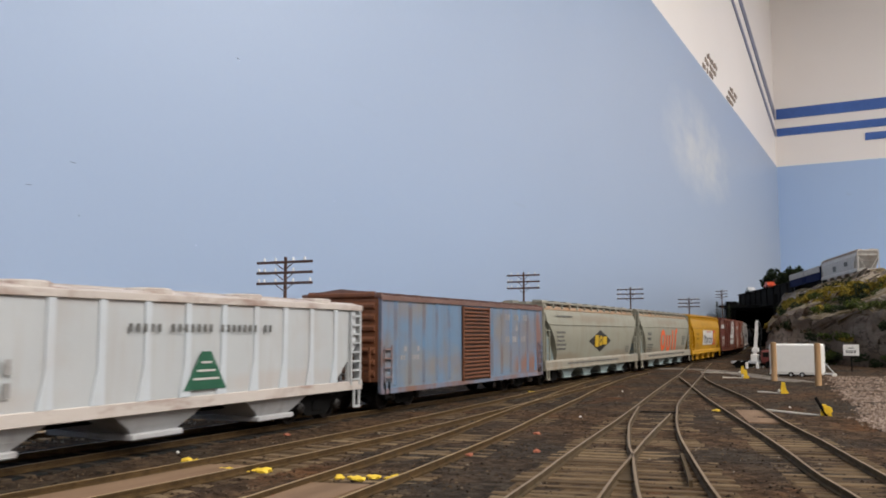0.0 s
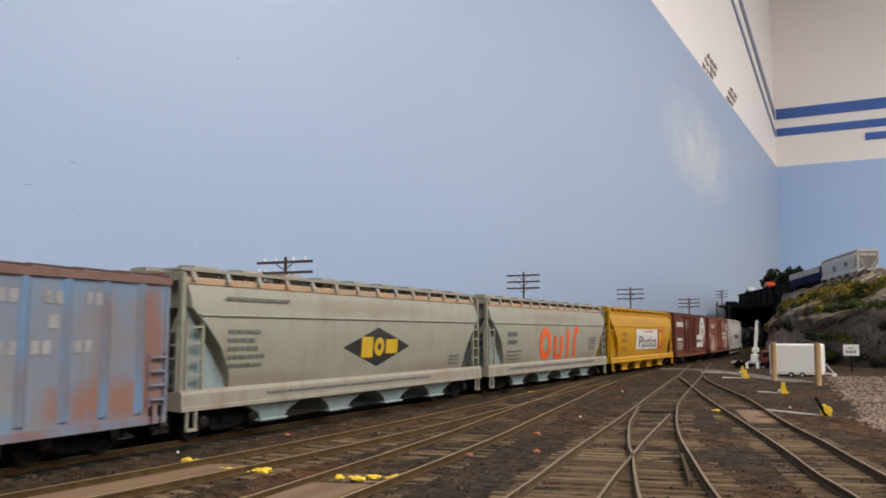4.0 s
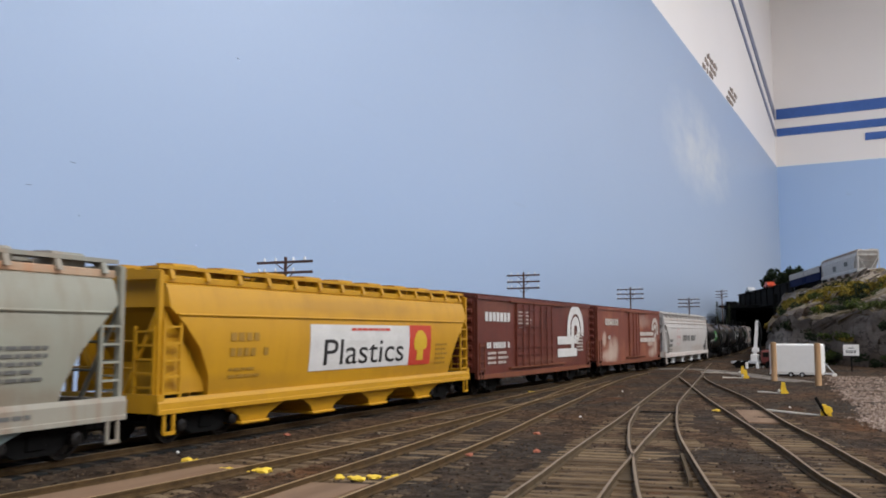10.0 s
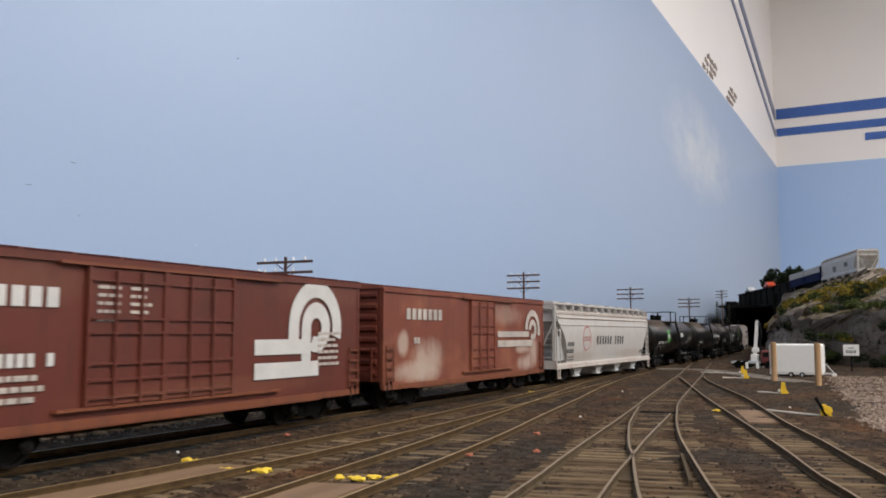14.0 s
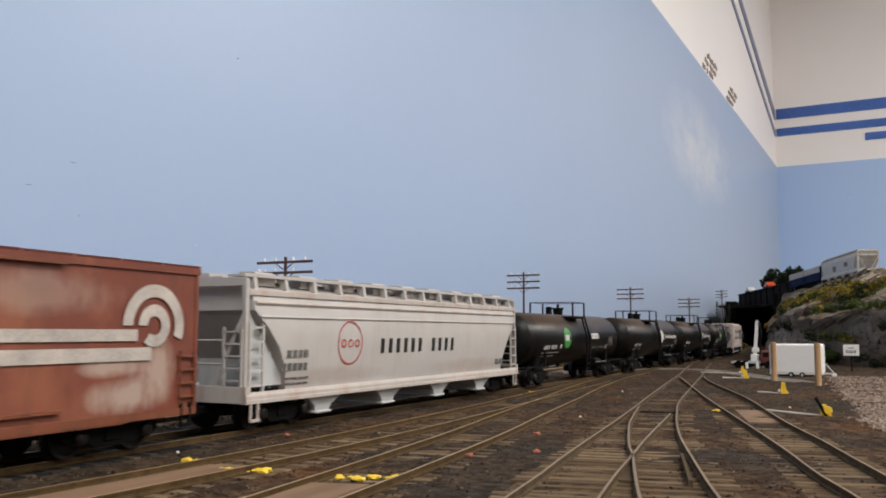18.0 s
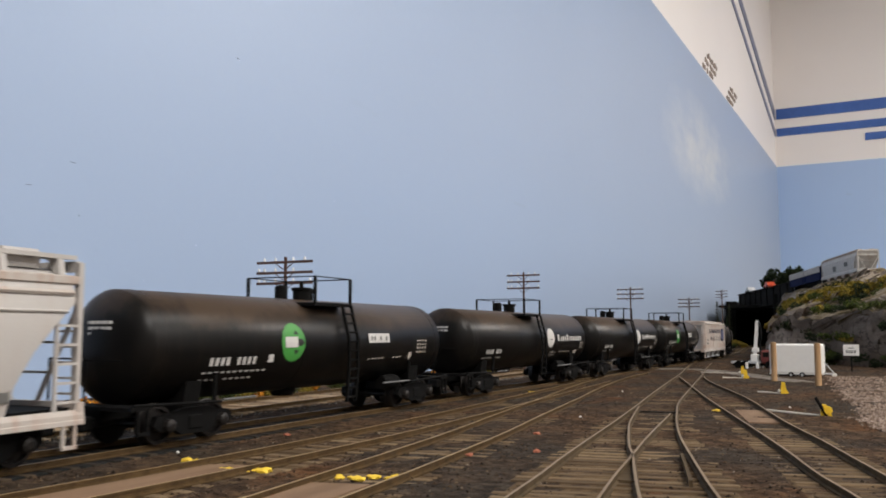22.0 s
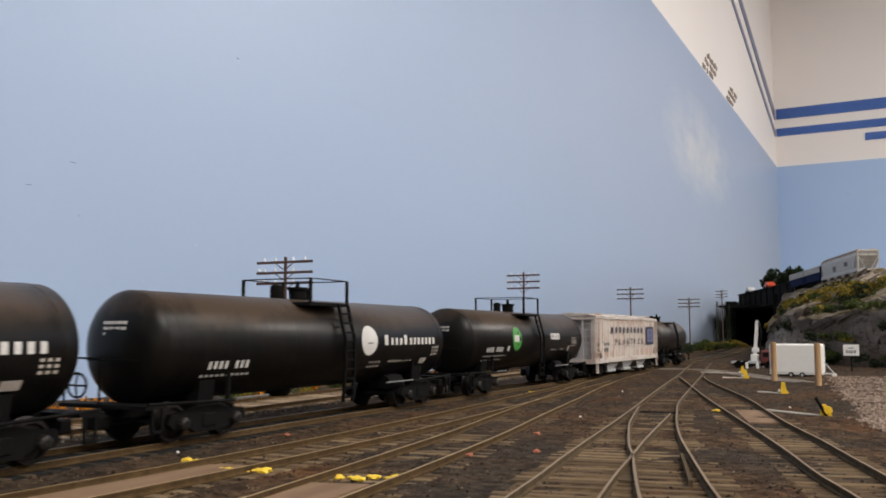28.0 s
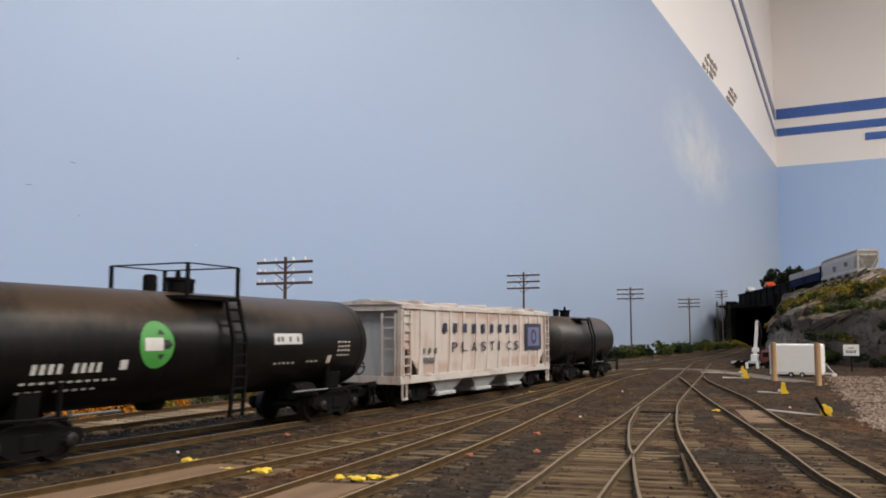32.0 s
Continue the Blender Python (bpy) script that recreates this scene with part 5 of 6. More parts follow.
def ribbed_hopper(name, label, L, paint, out_paint, trim, bays=3, ribs=11, top=45.6):
    """Covered hopper with flat sides behind upright ribs and open ends."""
    car = thing(name, label, "covered hopper", "freight cars of the train")
    h = L / 2
    cut = 17
    for s in (-1, 1):
        side = [(-h + 4, top), (h - 4, top), (h - 4, 26), (h - cut, 14), (-h + cut, 14), (-h + 4, 26)]
        part("side", prism(B(), side, "x", s * 16.2, s * 16.9), paint, car)
        part("side_sill", box(B(), s * 16.9 - 1, s * 16.9 + .5, -h, h, 11.2, 14.4, .2), trim, car)
        part("eave", box(B(), s * 17 - .8, s * 17 + .6, -h + .5, h - .5, top - 1.4, top + .6, .2), trim, car)
        for i in range(ribs):
            y = -h + 17 + (L - 34) * i / (ribs - 1)
            foot = [(y - 1, top - .8), (y - 1, 23), (y - 2.8, 14.4), (y + 1.3, 14.4), (y + 1, 20), (y + 1, top - .8)]
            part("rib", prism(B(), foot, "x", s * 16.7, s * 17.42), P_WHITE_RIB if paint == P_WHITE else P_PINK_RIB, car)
        for e in (-1, 1):
            part("corner_post", box(B(), s * 16.3 - .9, s * 16.3 + .9, e * (h - 1.5) - .9, e * (h - 1.5) + .9, 14, top), paint, car)
            part("corner_post", box(B(), s * 16.3 - .6, s * 16.3 + .6, e * (h - 8) - .6, e * (h - 8) + .6, 14, top), paint, car)
    core = [(-h + 5, top - .2), (h - 5, top - .2), (h - 8, 30), (h - 24, 14.4), (-h + 24, 14.4), (-h + 8, 30)]
    part("body_core", prism(B(), core, "x", -16, 16), out_paint, car)
    roof = part("roof", prism(B(), [(-17.2, top + .4), (17.2, top + .4), (12, top + 1.6), (0, top + 2.2), (-12, top + 1.6)], "y", -h, h), trim, car)
    part("roof_walk", box(B(), -3.5, 3.5, -h, h, top + 2.1, top + 2.6), trim, roof)
    for i in range(5):
        y = -h + 20 + (L - 40) * i / 4
        for s in (-1, 1):
            part("hatch", lathe(B(), [(top + .6, 6.2), (top + 2.0, 6.2), (top + 2.4, 5.4)], "z", 14, (s * 9.8, y, 0)), trim, roof)
    for e in (-1, 1):
        part("end_sill", box(B(), -17, 17, min(e * h, e * (h - 2)), max(e * h, e * (h - 2)), 11.2, 14.2), paint, car)
        if e < 0:
            part("end_sheet", box(B(), -14.6, 14.6, e * (h - 6.5) - .3, e * (h - 6.5) + .3, 13.4, top - 1), out_paint, car)
        part("end_beam", box(B(), -17, 17, e * (h - 1.5) - .7, e * (h - 1.5) + .7, top - 2, top + .4), paint, car)
        part("end_platform", box(B(), -15, 15, min(e * (h - 2), e * (h - 20)), max(e * (h - 2), e * (h - 20)), 12.4, 13.4), M_UNDER, car)
        ladder(car, 17.4, e * (h - 4.8), 13, top - 2, 5.6, paint, 8)
        end_ladder(car, e * (h - .5), 14.5, 8.5, 14, top - 3, paint, 6)
        stirrup(car, 17.1, e * (h - 3.5), paint)
    for i in range(bays):
        y = (i - (bays - 1) / 2) * (L - 90) / (bays - 1)
        bm = loft(B(), [[(sx * a, y + sy * b, z) for sx, sy in ((-1, -1), (1, -1), (1, 1), (-1, 1))] for a, b, z in ((16.2, 20, 14.4), (14.5, 10, 8.0), (13.5, 7.5, 6.2))])
        o = part("outlet", bm, out_paint, car)
        part("outlet_gate", box(B(), -15, 15, y - 8.5, y + 8.5, 4.6, 6.2, .3), out_paint, o)
    part("centre_sill", box(B(), -3, 3, -h + 4, h - 4, 9, 12), M_UNDER, car)
    running_gear(car, L, h - 22)
    return car


TANK_R, TANK_Z = 15.4, 27.5


def wrap(bm, strips, r=TANK_R, zc=TANK_Z):
    """A marking bent round a tank; strips of (z, y0, y1) from low to high."""
    rows = [[bm.verts.new((math.sqrt(max(0, (r + dr) ** 2 - (z - zc) ** 2)), y, z)) for y in (a, b) for dr in (.14,)] for z, a, b in strips]
    for p, q in zip(rows, rows[1:]):
        bm.faces.new((p[0], p[1], q[1], q[0]))
    return bm


def wrap_rect(bm, y0, y1, z0, z1, r=TANK_R, zc=TANK_Z):
    n = max(1, int((z1 - z0) / 1.2))
    return wrap(bm, [(z0 + (z1 - z0) * i / n, y0, y1) for i in range(n + 1)], r, zc)


def wrap_disc(bm, cy, cz, rad, r=TANK_R):
    n = 16
    st = []
    for i in range(n + 1):
        a = -math.pi / 2 + math.pi * i / n
        st.append((cz + rad * math.sin(a), cy - rad * math.cos(a) - .01, cy + rad * math.cos(a) + .01))
    return wrap(bm, st, r)


def wrap_bars(bm, y0, z0, hgt, pattern, pitch, r=TANK_R):
    for i, ch in enumerate(pattern):
        if ch != " ":
            wrap_rect(bm, y0 + i * pitch, y0 + (i + .55) * pitch, z0, z0 + hgt, r)
    return bm


def tank_car(name, label, L, paint, deck_y, deck_l, rail_z=52.5, r=TANK_R, zc=TANK_Z, simple=False):
    car = thing(name, label, "tank car", "freight cars of the train")
    h = L / 2
    dome = [(0, .4), (.12, 3), (.45, 5.6), (1.05, 8.4), (1.9, 10.9), (2.9, 12.9), (3.9, 14.3), (4.7, 15.05), (5.2, 15.4)]
    prof = [(-h + a, q * r / 15.4) for a, q in dome] + [(h - a, q * r / 15.4) for a, q in reversed(dome)]
    tank = part("tank", lathe(B(), prof, "y", 48, (0, 0, zc)), paint, car, smooth=True)
    for y in (-h + 9, h - 9, deck_y - deck_l * .8):
        part("weld_seam", lathe(B(), [(y - .2, r - .2), (y - .1, r + .07), (y + .1, r + .07), (y + .2, r - .2)], "y", 40, (0, 0, zc)), paint, tank)
    b = h - 22
    for s in (-1, 1):
        part("saddle", loft(B(), [[(sx * a, s * b + sy * w, z) for sx, sy in ((-1, -1), (1, -1), (1, 1), (-1, 1))] for a, w, z in ((12.5, 3, 18), (11.5, 3, 11), (10, 3, 10.4))]), M_UNDER, car)
        part("stub_sill", box(B(), -3.4, 3.4, min(s * (b - 12), s * (h + 1)), max(s * (b - 12), s * (h + 1)), 8.6, 12.4, .3), M_UNDER, car)
        part("end_deck", box(B(), -15.5, 15.5, min(s * (h - 4), s * (h + 3)), max(s * (h - 4), s * (h + 3)), 11.6, 12.6), M_UNDER, car)
        bm = B()
        for x in (-15, -2):
            rod(bm, (x, s * (h + 2), 12), (x, s * (h + 2), 24.5), .3)
        rod(bm, (-15, s * (h + 2), 24.5), (-2, s * (h + 2), 24.5), .3)
        rod(bm, (15.2, s * (h + 2), 13), (15.2, s * (b - 8), 12.0), .45)
        part("end_rail", bm, M_UNDER, car)
        stirrup(car, 15.4, s * (h - 1), M_UNDER, 6, 12)
        part("brace", rod(B(), (13.4, s * (b - 7), 12), (13.8, s * (b - 7), 20), .7), M_UNDER, car)
    part("sump", lathe(B(), [(zc - r - 2.2, .5), (zc - r - 2.0, 3.4), (zc - r - .4, 4.4), (zc - r + 2, 4.6)], "z", 18, (0, deck_y - 9, 0)), M_UNDER, car)
    wheel = B()
    ring = [(7 + 3.0 * math.cos(i * math.pi / 6), h + 2.6, 18.5 + 3.0 * math.sin(i * math.pi / 6)) for i in range(12)]
    for i in range(12):
        rod(wheel, ring[i], ring[(i + 1) % 12], .3, 5)
        if i % 3 == 0:
            rod(wheel, ring[i], (7, h + 2.2, 18.5), .25, 5)
    part("brake_wheel", wheel, M_UNDER, car)
    for s in (-1, 1):
        part("end_grab", rod(B(), (-9, s * (h + .3), 24), (9, s * (h + .3), 24), .22, 5), M_UNDER, tank)
    dk = part("deck", box(B(), -14.5, 14.5, deck_y - deck_l / 2, deck_y + deck_l / 2, zc + r - 2.6, zc + r - 1.4, .15), M_UNDER, car)
    zt = zc + r
    part("manway", lathe(B(), [(zt - 2, 2.9), (zt + 3.0, 3.1), (zt + 3.4, 3.7), (zt + 4.2, 3.7), (zt + 4.3, .8), (zt + 6.4, .7)], "z", 16, (0, deck_y + 1, 0)), M_UNDER, car)
    part("valve", lathe(B(), [(zt - 2, .8), (zt + 3.0, .8), (zt + 3.2, 1.2), (zt + 4.2, 1.0)], "z", 10, (-1, deck_y + 8, 0)), M_UNDER, car)
    part("valve", lathe(B(), [(zt - 2, 2.0), (zt + 4.2, 2.0), (zt + 4.8, 1.3)], "z", 10, (-3, deck_y - 7, 0)), M_UNDER, car)
    if not simple:
        bm = B()
        y0, y1 = deck_y - deck_l / 2 + .5, deck_y + deck_l / 2 - .5
        for x in (-14, 14):
            for y in (y0, y1):
                box(bm, x - .35, x + .35, y - .55, y + .55, zt - 2.5, rail_z)
            rod(bm, (x, y0, rail_z), (x, y1, rail_z), .22)
        for y in (y0, y1):
            rod(bm, (-14, y, rail_z), (14, y, rail_z), .22)
        part("railing", bm, M_UNDER, car)
    bm = B()
    ly = deck_y + deck_l * .34
    path = [(14.6, zc + r - 2), (15.6, zc + 9), (17.6, zc + 2), (17.7, zc - 8), (16.8, 7.5)]
    for dy in (-2.8, 2.8):
        loft(bm, [[(x0 + a, ly + dy + b2, z0) for a, b2 in ((-.45, -.45), (.45, -.45), (.45, .45), (-.45, .45))] for x0, z0 in path])
    lad = part("ladder", bm, M_UNDER, car)
    for i in range(11):
        z = 9 + i * 3.2
        x = float(np.interp(z, [q[1] for q in path[::-1]], [q[0] for q in path[::-1]]))
        part("rung", rod(B(), (x, ly - 2.8, z), (x, ly + 2.8, z), .4, 5), M_UNDER, lad)
    bm = B()
    lathe(bm, [(-2, 2.6), (0, 3), (7, 3), (9, 2.6)], "y", 12, (9.5, b - 20, 12))
    part("brake_cylinder", bm, M_UNDER, car)
    rod_y = part("side_rod", rod(rod(B(), (15.0, -b + 9, 12.4), (13, -b + 26, 12.2), .35), (15.0, b - 9, 12.4), (13, b - 26, 12.2), .35), M_WIRE, car)
    running_gear(car, L, b, False)
    return car


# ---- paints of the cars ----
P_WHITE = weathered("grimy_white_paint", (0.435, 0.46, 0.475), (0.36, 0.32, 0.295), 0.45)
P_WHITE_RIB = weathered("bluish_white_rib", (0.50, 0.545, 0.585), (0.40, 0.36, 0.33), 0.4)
P_PINK_RIB = weathered("rust_streaked_rib", (0.52, 0.47, 0.43), (0.36, 0.20, 0.14), 0.6)
P_WHITE_OUT = weathered("grimy_white_outlet", (0.42, 0.43, 0.44), (0.2, 0.17, 0.15), 0.5)
P_WHITE_ROOF = weathered("grimy_white_roof", (0.52, 0.475, 0.44), (0.20, 0.10, 0.065), 0.95, streak=(1, .3, 1))
P_BLUEGREY = weathered("faded_blue_paint", (0.130, 0.212, 0.325), (0.15, 0.125, 0.12), 0.75, 0.6, (1, 1, .06), (0.185, 0.20, 0.215))
P_RUSTDOOR = weathered("rusty_door_paint", (0.17, 0.066, 0.032), (0.07, 0.03, 0.018), 0.7)
P_RUSTROOF = weathered("rusty_roof_paint", (0.165, 0.095, 0.078), (0.10, 0.05, 0.035), 0.7)
P_SAGE = weathered("pale_sage_paint", (0.258, 0.257, 0.207), (0.19, 0.15, 0.105), 0.5)
P_SAGE_TOP = weathered("stained_sage_roof", (0.255, 0.255, 0.215), (0.30, 0.18, 0.105), 0.6)
P_SAGE_BAND = weathered("orange_stained_eave", (0.40, 0.285, 0.19), (0.46, 0.20, 0.085), 0.8)
P_SAGE_SILL = weathered("stained_sage_sill", (0.275, 0.258, 0.21), (0.20, 0.12, 0.075), 0.8)
P_SAGE_OUT = weathered("teal_grey_outlet", (0.215, 0.275, 0.28), (0.10, 0.09, 0.08), 0.5)
P_YELLOW = weathered("bright_yellow_paint", (0.45, 0.232, 0.002), (0.30, 0.14, 0.004), 0.35)
P_MAROON = weathered("oxide_red_paint", (0.106, 0.024, 0.014), (0.045, 0.015, 0.011), 0.5, 0.5)
P_OXIDE = weathered("sun_faded_oxide_paint", (0.165, 0.043, 0.024), (0.085, 0.03, 0.02), 0.55, 0.6, (1, 1, .15), (0.225, 0.075, 0.038))


def wear_sheen_spot(material, cy, cz, ry, rz, color, strength):
    """Worn spot or painted sheen on a side, centre and half sizes in millimetres."""
    nt = material.node_tree
    b = nt.nodes["Principled BSDF"]
    tc = nt.nodes.new("ShaderNodeTexCoord")
    mp = nt.nodes.new("ShaderNodeMapping")
    mp.inputs["Scale"].default_value = (0, 1000 / ry, 1000 / rz)
    mp.inputs["Location"].default_value = (0, -cy / ry, -cz / rz)
    nt.links.new(tc.outputs["Object"], mp.inputs[0])
    gr = nt.nodes.new("ShaderNodeTexGradient")
    gr.gradient_type = "SPHERICAL"
    nt.links.new(mp.outputs[0], gr.inputs[0])
    mul = nt.nodes.new("ShaderNodeMath")
    mul.operation = "MULTIPLY"
    nt.links.new(gr.outputs["Fac"], mul.inputs[0])
    nt.links.new(noise_tex(nt, 130, 7, (1, 1, .5), 0.65), mul.inputs[1])
    fac = ramp(nt, mul.outputs[0], [(0.13, (0, 0, 0)), (0.34, (strength,) * 3)])
    old = b.inputs["Base Color"].links[0].from_socket
    nt.links.new(mix(nt, fac, old, color), b.inputs["Base Color"])


P_OXIDE_SIDE = P_OXIDE.copy()
P_OXIDE_SIDE.name = "peeling_oxide_side"
for spot in ((-48, 20, 22, 14), (-58, 16, 26, 7), (60, 16, 20, 7), (69, 22, 9, 12), (54, 23, 14, 4), (30, 40, 40, 8), (-68, 27, 7, 8)):
    wear_sheen_spot(P_OXIDE_SIDE, *spot, (0.40, 0.31, 0.25), .8 if spot[1] < 35 else .35)
for spot in ((40, 30, 60, 22), (-20, 18, 70, 7), (70, 20, 30, 40), (-70, 42, 30, 10)):
    wear_sheen_spot(P_BLUEGREY, *spot, (0.19, 0.155, 0.145), .45)
wear_sheen_spot(P_BLUEGREY, 66, 15, 34, 10, (0.22, 0.095, 0.055), .8)
wear_sheen_spot(P_BLUEGREY, 78, 26, 9, 26, (0.20, 0.085, 0.05), .8)
P_BLUEPOST = weathered("rusty_blue_post", (0.115, 0.205, 0.33), (0.14, 0.10, 0.085), 0.8, 0.6, (1, 1, .12), (0.15, 0.15, 0.165))
for spot in ((-60, 36, 50, 12), (20, 20, 60, 14), (70, 30, 30, 22)):
    wear_sheen_spot(P_BLUEPOST, *spot, (0.15, 0.10, 0.08), .55)
for spot in ((-60, 42, 40, 9), (10, 16, 80, 5), (60, 44, 40, 7)):
    wear_sheen_spot(P_MAROON, *spot, (0.15, 0.055, 0.03), .5)
# rust darkened to paint in the shade between the door ribs
P_RUSTSHADE = weathered("shaded_rust_door", (0.030, 0.014, 0.009), (0.012, 0.007, 0.005), 0.6)
P_ORANGESILL = weathered("rusty_orange_sill", (0.17, 0.052, 0.022), (0.06, 0.025, 0.016), 0.6)
P_BROWNSILL = weathered("rusty_blue_sill", (0.16, 0.19, 0.26), (0.19, 0.085, 0.055), 0.9, fade=(0.19, 0.11, 0.085))
P_CREAM = weathered("dusty_light_grey_paint", (0.445, 0.425, 0.405), (0.37, 0.30, 0.25), 0.45)
P_CREAM_TOP = weathered("dusty_grey_roof", (0.45, 0.41, 0.375), (0.34, 0.20, 0.13), 0.65)
P_CREAM_OUT = weathered("light_grey_outlet", (0.44, 0.45, 0.45), (0.27, 0.22, 0.19), 0.4)
P_TANK = weathered("satin_black_tank", (0.0042, 0.0041, 0.004), (0.012, 0.009, 0.007), 0.7, 0.34, spec=0.18)
P_TANK_B = weathered("dusty_black_tank", (0.010, 0.008, 0.007), (0.035, 0.023, 0.017), 0.6, 0.45)
P_PINKWHITE = weathered("rust_streaked_white_paint", (0.50, 0.445, 0.405), (0.33, 0.16, 0.11), 0.7)
# brown dust and top sheen, both painted into the tanks' upper sides
for spot in ((-45, 41, 70, 13), (45, 41, 70, 13), (0, 43, 60, 9)):
    wear_sheen_spot(P_TANK, *spot, (0.060, 0.041, 0.028), .9)
    wear_sheen_spot(P_TANK_B, *spot, (0.055, 0.038, 0.028), .9)
for spot in ((-60, 17, 50, 5), (50, 17, 60, 5), (0, 40, 90, 4)):
    if spot[1] < 30:
        wear_sheen_spot(P_CREAM, *spot, (0.34, 0.27, 0.22), .5)
    wear_sheen_spot(P_SAGE, *spot, (0.20, 0.155, 0.11), .6)
    wear_sheen_spot(P_YELLOW, *spot, (0.30, 0.15, 0.008), .5)
    wear_sheen_spot(P_WHITE, *spot, (0.41, 0.355, 0.32), .4)
    wear_sheen_spot(P_PINKWHITE, *spot, (0.38, 0.25, 0.19), .7)
D_WHITE = plain("white_marking", (0.52, 0.51, 0.49), .6, scale=600)
D_OFF = plain("worn_white_marking", (0.40, 0.36, 0.32), .6, scale=600, vary=.35)
D_SLATE = plain("slate_blue_marking", (0.13, 0.14, 0.26), .6, scale=600, vary=.3)
D_FADED = plain("faded_marking", (0.25, 0.245, 0.25), .7, scale=500, vary=.4)
D_BLACK = plain("black_marking", (0.010, 0.009, 0.009), .6, scale=600)
D_GREY = plain("grey_marking", (0.10, 0.10, 0.095), .6, scale=600)
D_DIM = plain("dim_grey_marking", (0.27, 0.265, 0.26), .6, scale=600, vary=.3)
D_GREEN = plain("green_marking", (0.010, 0.085, 0.045), .55, scale=600)
D_LIME = plain("bright_green_marking", (0.045, 0.24, 0.04), .5, scale=600)
D_ORANGE = plain("orange_marking", (0.62, 0.095, 0.012), .55, scale=600)
D_GOLD = plain("gold_marking", (0.50, 0.32, 0.01), .55, scale=600)
D_RED = plain("red_marking", (0.42, 0.035, 0.015), .55, scale=600)
D_NAVY = plain("navy_marking", (0.018, 0.022, 0.05), .55, scale=600)
D_OCHRE = plain("ochre_marking", (0.26, 0.14, 0.01), .6, scale=600)


def mark(car, bm, m, label):
    if car.name in FLOW:
        # follow the curve of the body
        bmesh.ops.triangulate(bm, faces=bm.faces[:])
        for i in range(1, 22):
            bmesh.ops.bisect_plane(bm, geom=bm.verts[:] + bm.edges[:] + bm.faces[:], plane_co=(0, 0, 14.5 + i * 1.4), plane_no=(0, 0, 1))
        for v in bm.verts:
            if v.co.x > 17.9:
                v.co.x += girth(v.co.z) - 18.0
    bmesh.ops.remove_doubles(bm, verts=bm.verts[:], dist=.005)
    part("marking", bm, m, car, label)


def data_lines(bm, y0, y1, z, n, x, gap=2.2, hgt=.9, seed=1):
    rnd = random.Random(seed)
    for i in range(n):
        y = y0
        end = y1 - rnd.uniform(0, .3) * (y1 - y0)
        while y < end:
            w = rnd.uniform(1.2, 3.5)
            rect(bm, y, min(y + w, y1), z - i * gap, z - i * gap + hgt, x)
            y += w + .6
    return bm


TRAIN = []


def enrol(car, s0, s1, length):
    """Puts a car into the train between s0 and s1 of the line; length: as drawn, millimetres."""
    k2 = (s1 - s0) * 1000 / length
    car.scale = (GROW, GROW * k2, GROW)
    TRAIN.append((car, (s0 + s1) / 2 * GROW, (s1 - s0) * .36 * GROW))
    return car


# white ribbed hopper with a green emblem
c = ribbed_hopper("covered_hopper", "grimy white ribbed covered hopper with green emblem", 185, P_WHITE, P_WHITE_OUT, P_WHITE_ROOF, 3, 12, 40.4)
x = 17.5
mark(c, bars(B(), -13, 31.4, 2.1, "XXXXX XXXXXXX XXXXXXX XX", x, 2.3, .42), D_GREY, "worn dark lettering reduced to bars")
mark(c, plate(B(), [(5.5, 16), (21.5, 16), (15.3, 26.2), (11.7, 26.2)], x), D_GREEN, "green trapezoid emblem")
g = B()
for z, w in ((23, 2.0), (20.8, 3.4), (18.6, 4.8)):
    rect(g, 13.5 - w, 13.5 + w, z, z + .55, x + .13)
mark(c, g, D_WHITE, "pale bars across the emblem")
mark(c, bars(bars(B(), -60, 22.5, 3.2, "X X XX", x, 3, .5), -60, 17.6, 3.2, "XXXXXX", x, 3, .5), D_DIM, "worn dark number bars")
enrol(c, -1.064, -0.8665, 185)

# faded blue boxcar with a rusty door
c = boxcar("boxcar", "faded blue-grey boxcar with rusty ribbed door", 169, P_BLUEGREY, P_RUSTDOOR, P_RUSTROOF, P_RUSTDOOR, [(-16, 13, "corrugated")], 17.6, 44.4, P_BLUEPOST, P_BROWNSILL, 8.9)
x = 17.62
mark(c, bars(bars(B(), -67, 24.0, 2.0, "X   X", x, 2.6), -70, 20.8, 1.8, "XX  XXX", x, 2.2), D_FADED, "worn pale number bars")
mark(c, bars(bars(bars(B(), 34, 37.6, 2.9, "XXX XXX XXX", x, 2.9), 47, 32.2, 2.9, "X", x, 4), 34, 26.6, 2.9, "XX XX XXX", x, 2.9), D_FADED, "worn pale lettering bars")
enrol(c, -0.8545, -0.683, 169)

# sage hopper with a black diamond
c = flow_hopper("covered_hopper", "pale sage covered hopper with black diamond emblem", 190, P_SAGE, P_SAGE_SILL, P_SAGE_OUT, 4, P_SAGE_TOP, P_SAGE_BAND)
x = 18.1
mark(c, plate(B(), [(-20, 26.2), (3, 19.2), (26, 26.2), (3, 33.2)], x), D_BLACK, "black diamond emblem")
mark(c, arc(rect(rect(B(), -8.6, -1.2, 22.4, 29.8, x + .14), 8.0, 16.5, 23.6, 28.9, x + .14), 3.3, 26.2, 1.3, 3.4, 0, 360, x + .14, 20), D_GOLD, "yellow block shapes on the diamond")
mark(c, data_lines(B(), 62, 72, 21, 3, x, 1.6, .7, 3), D_GREY, "small dark data lines")
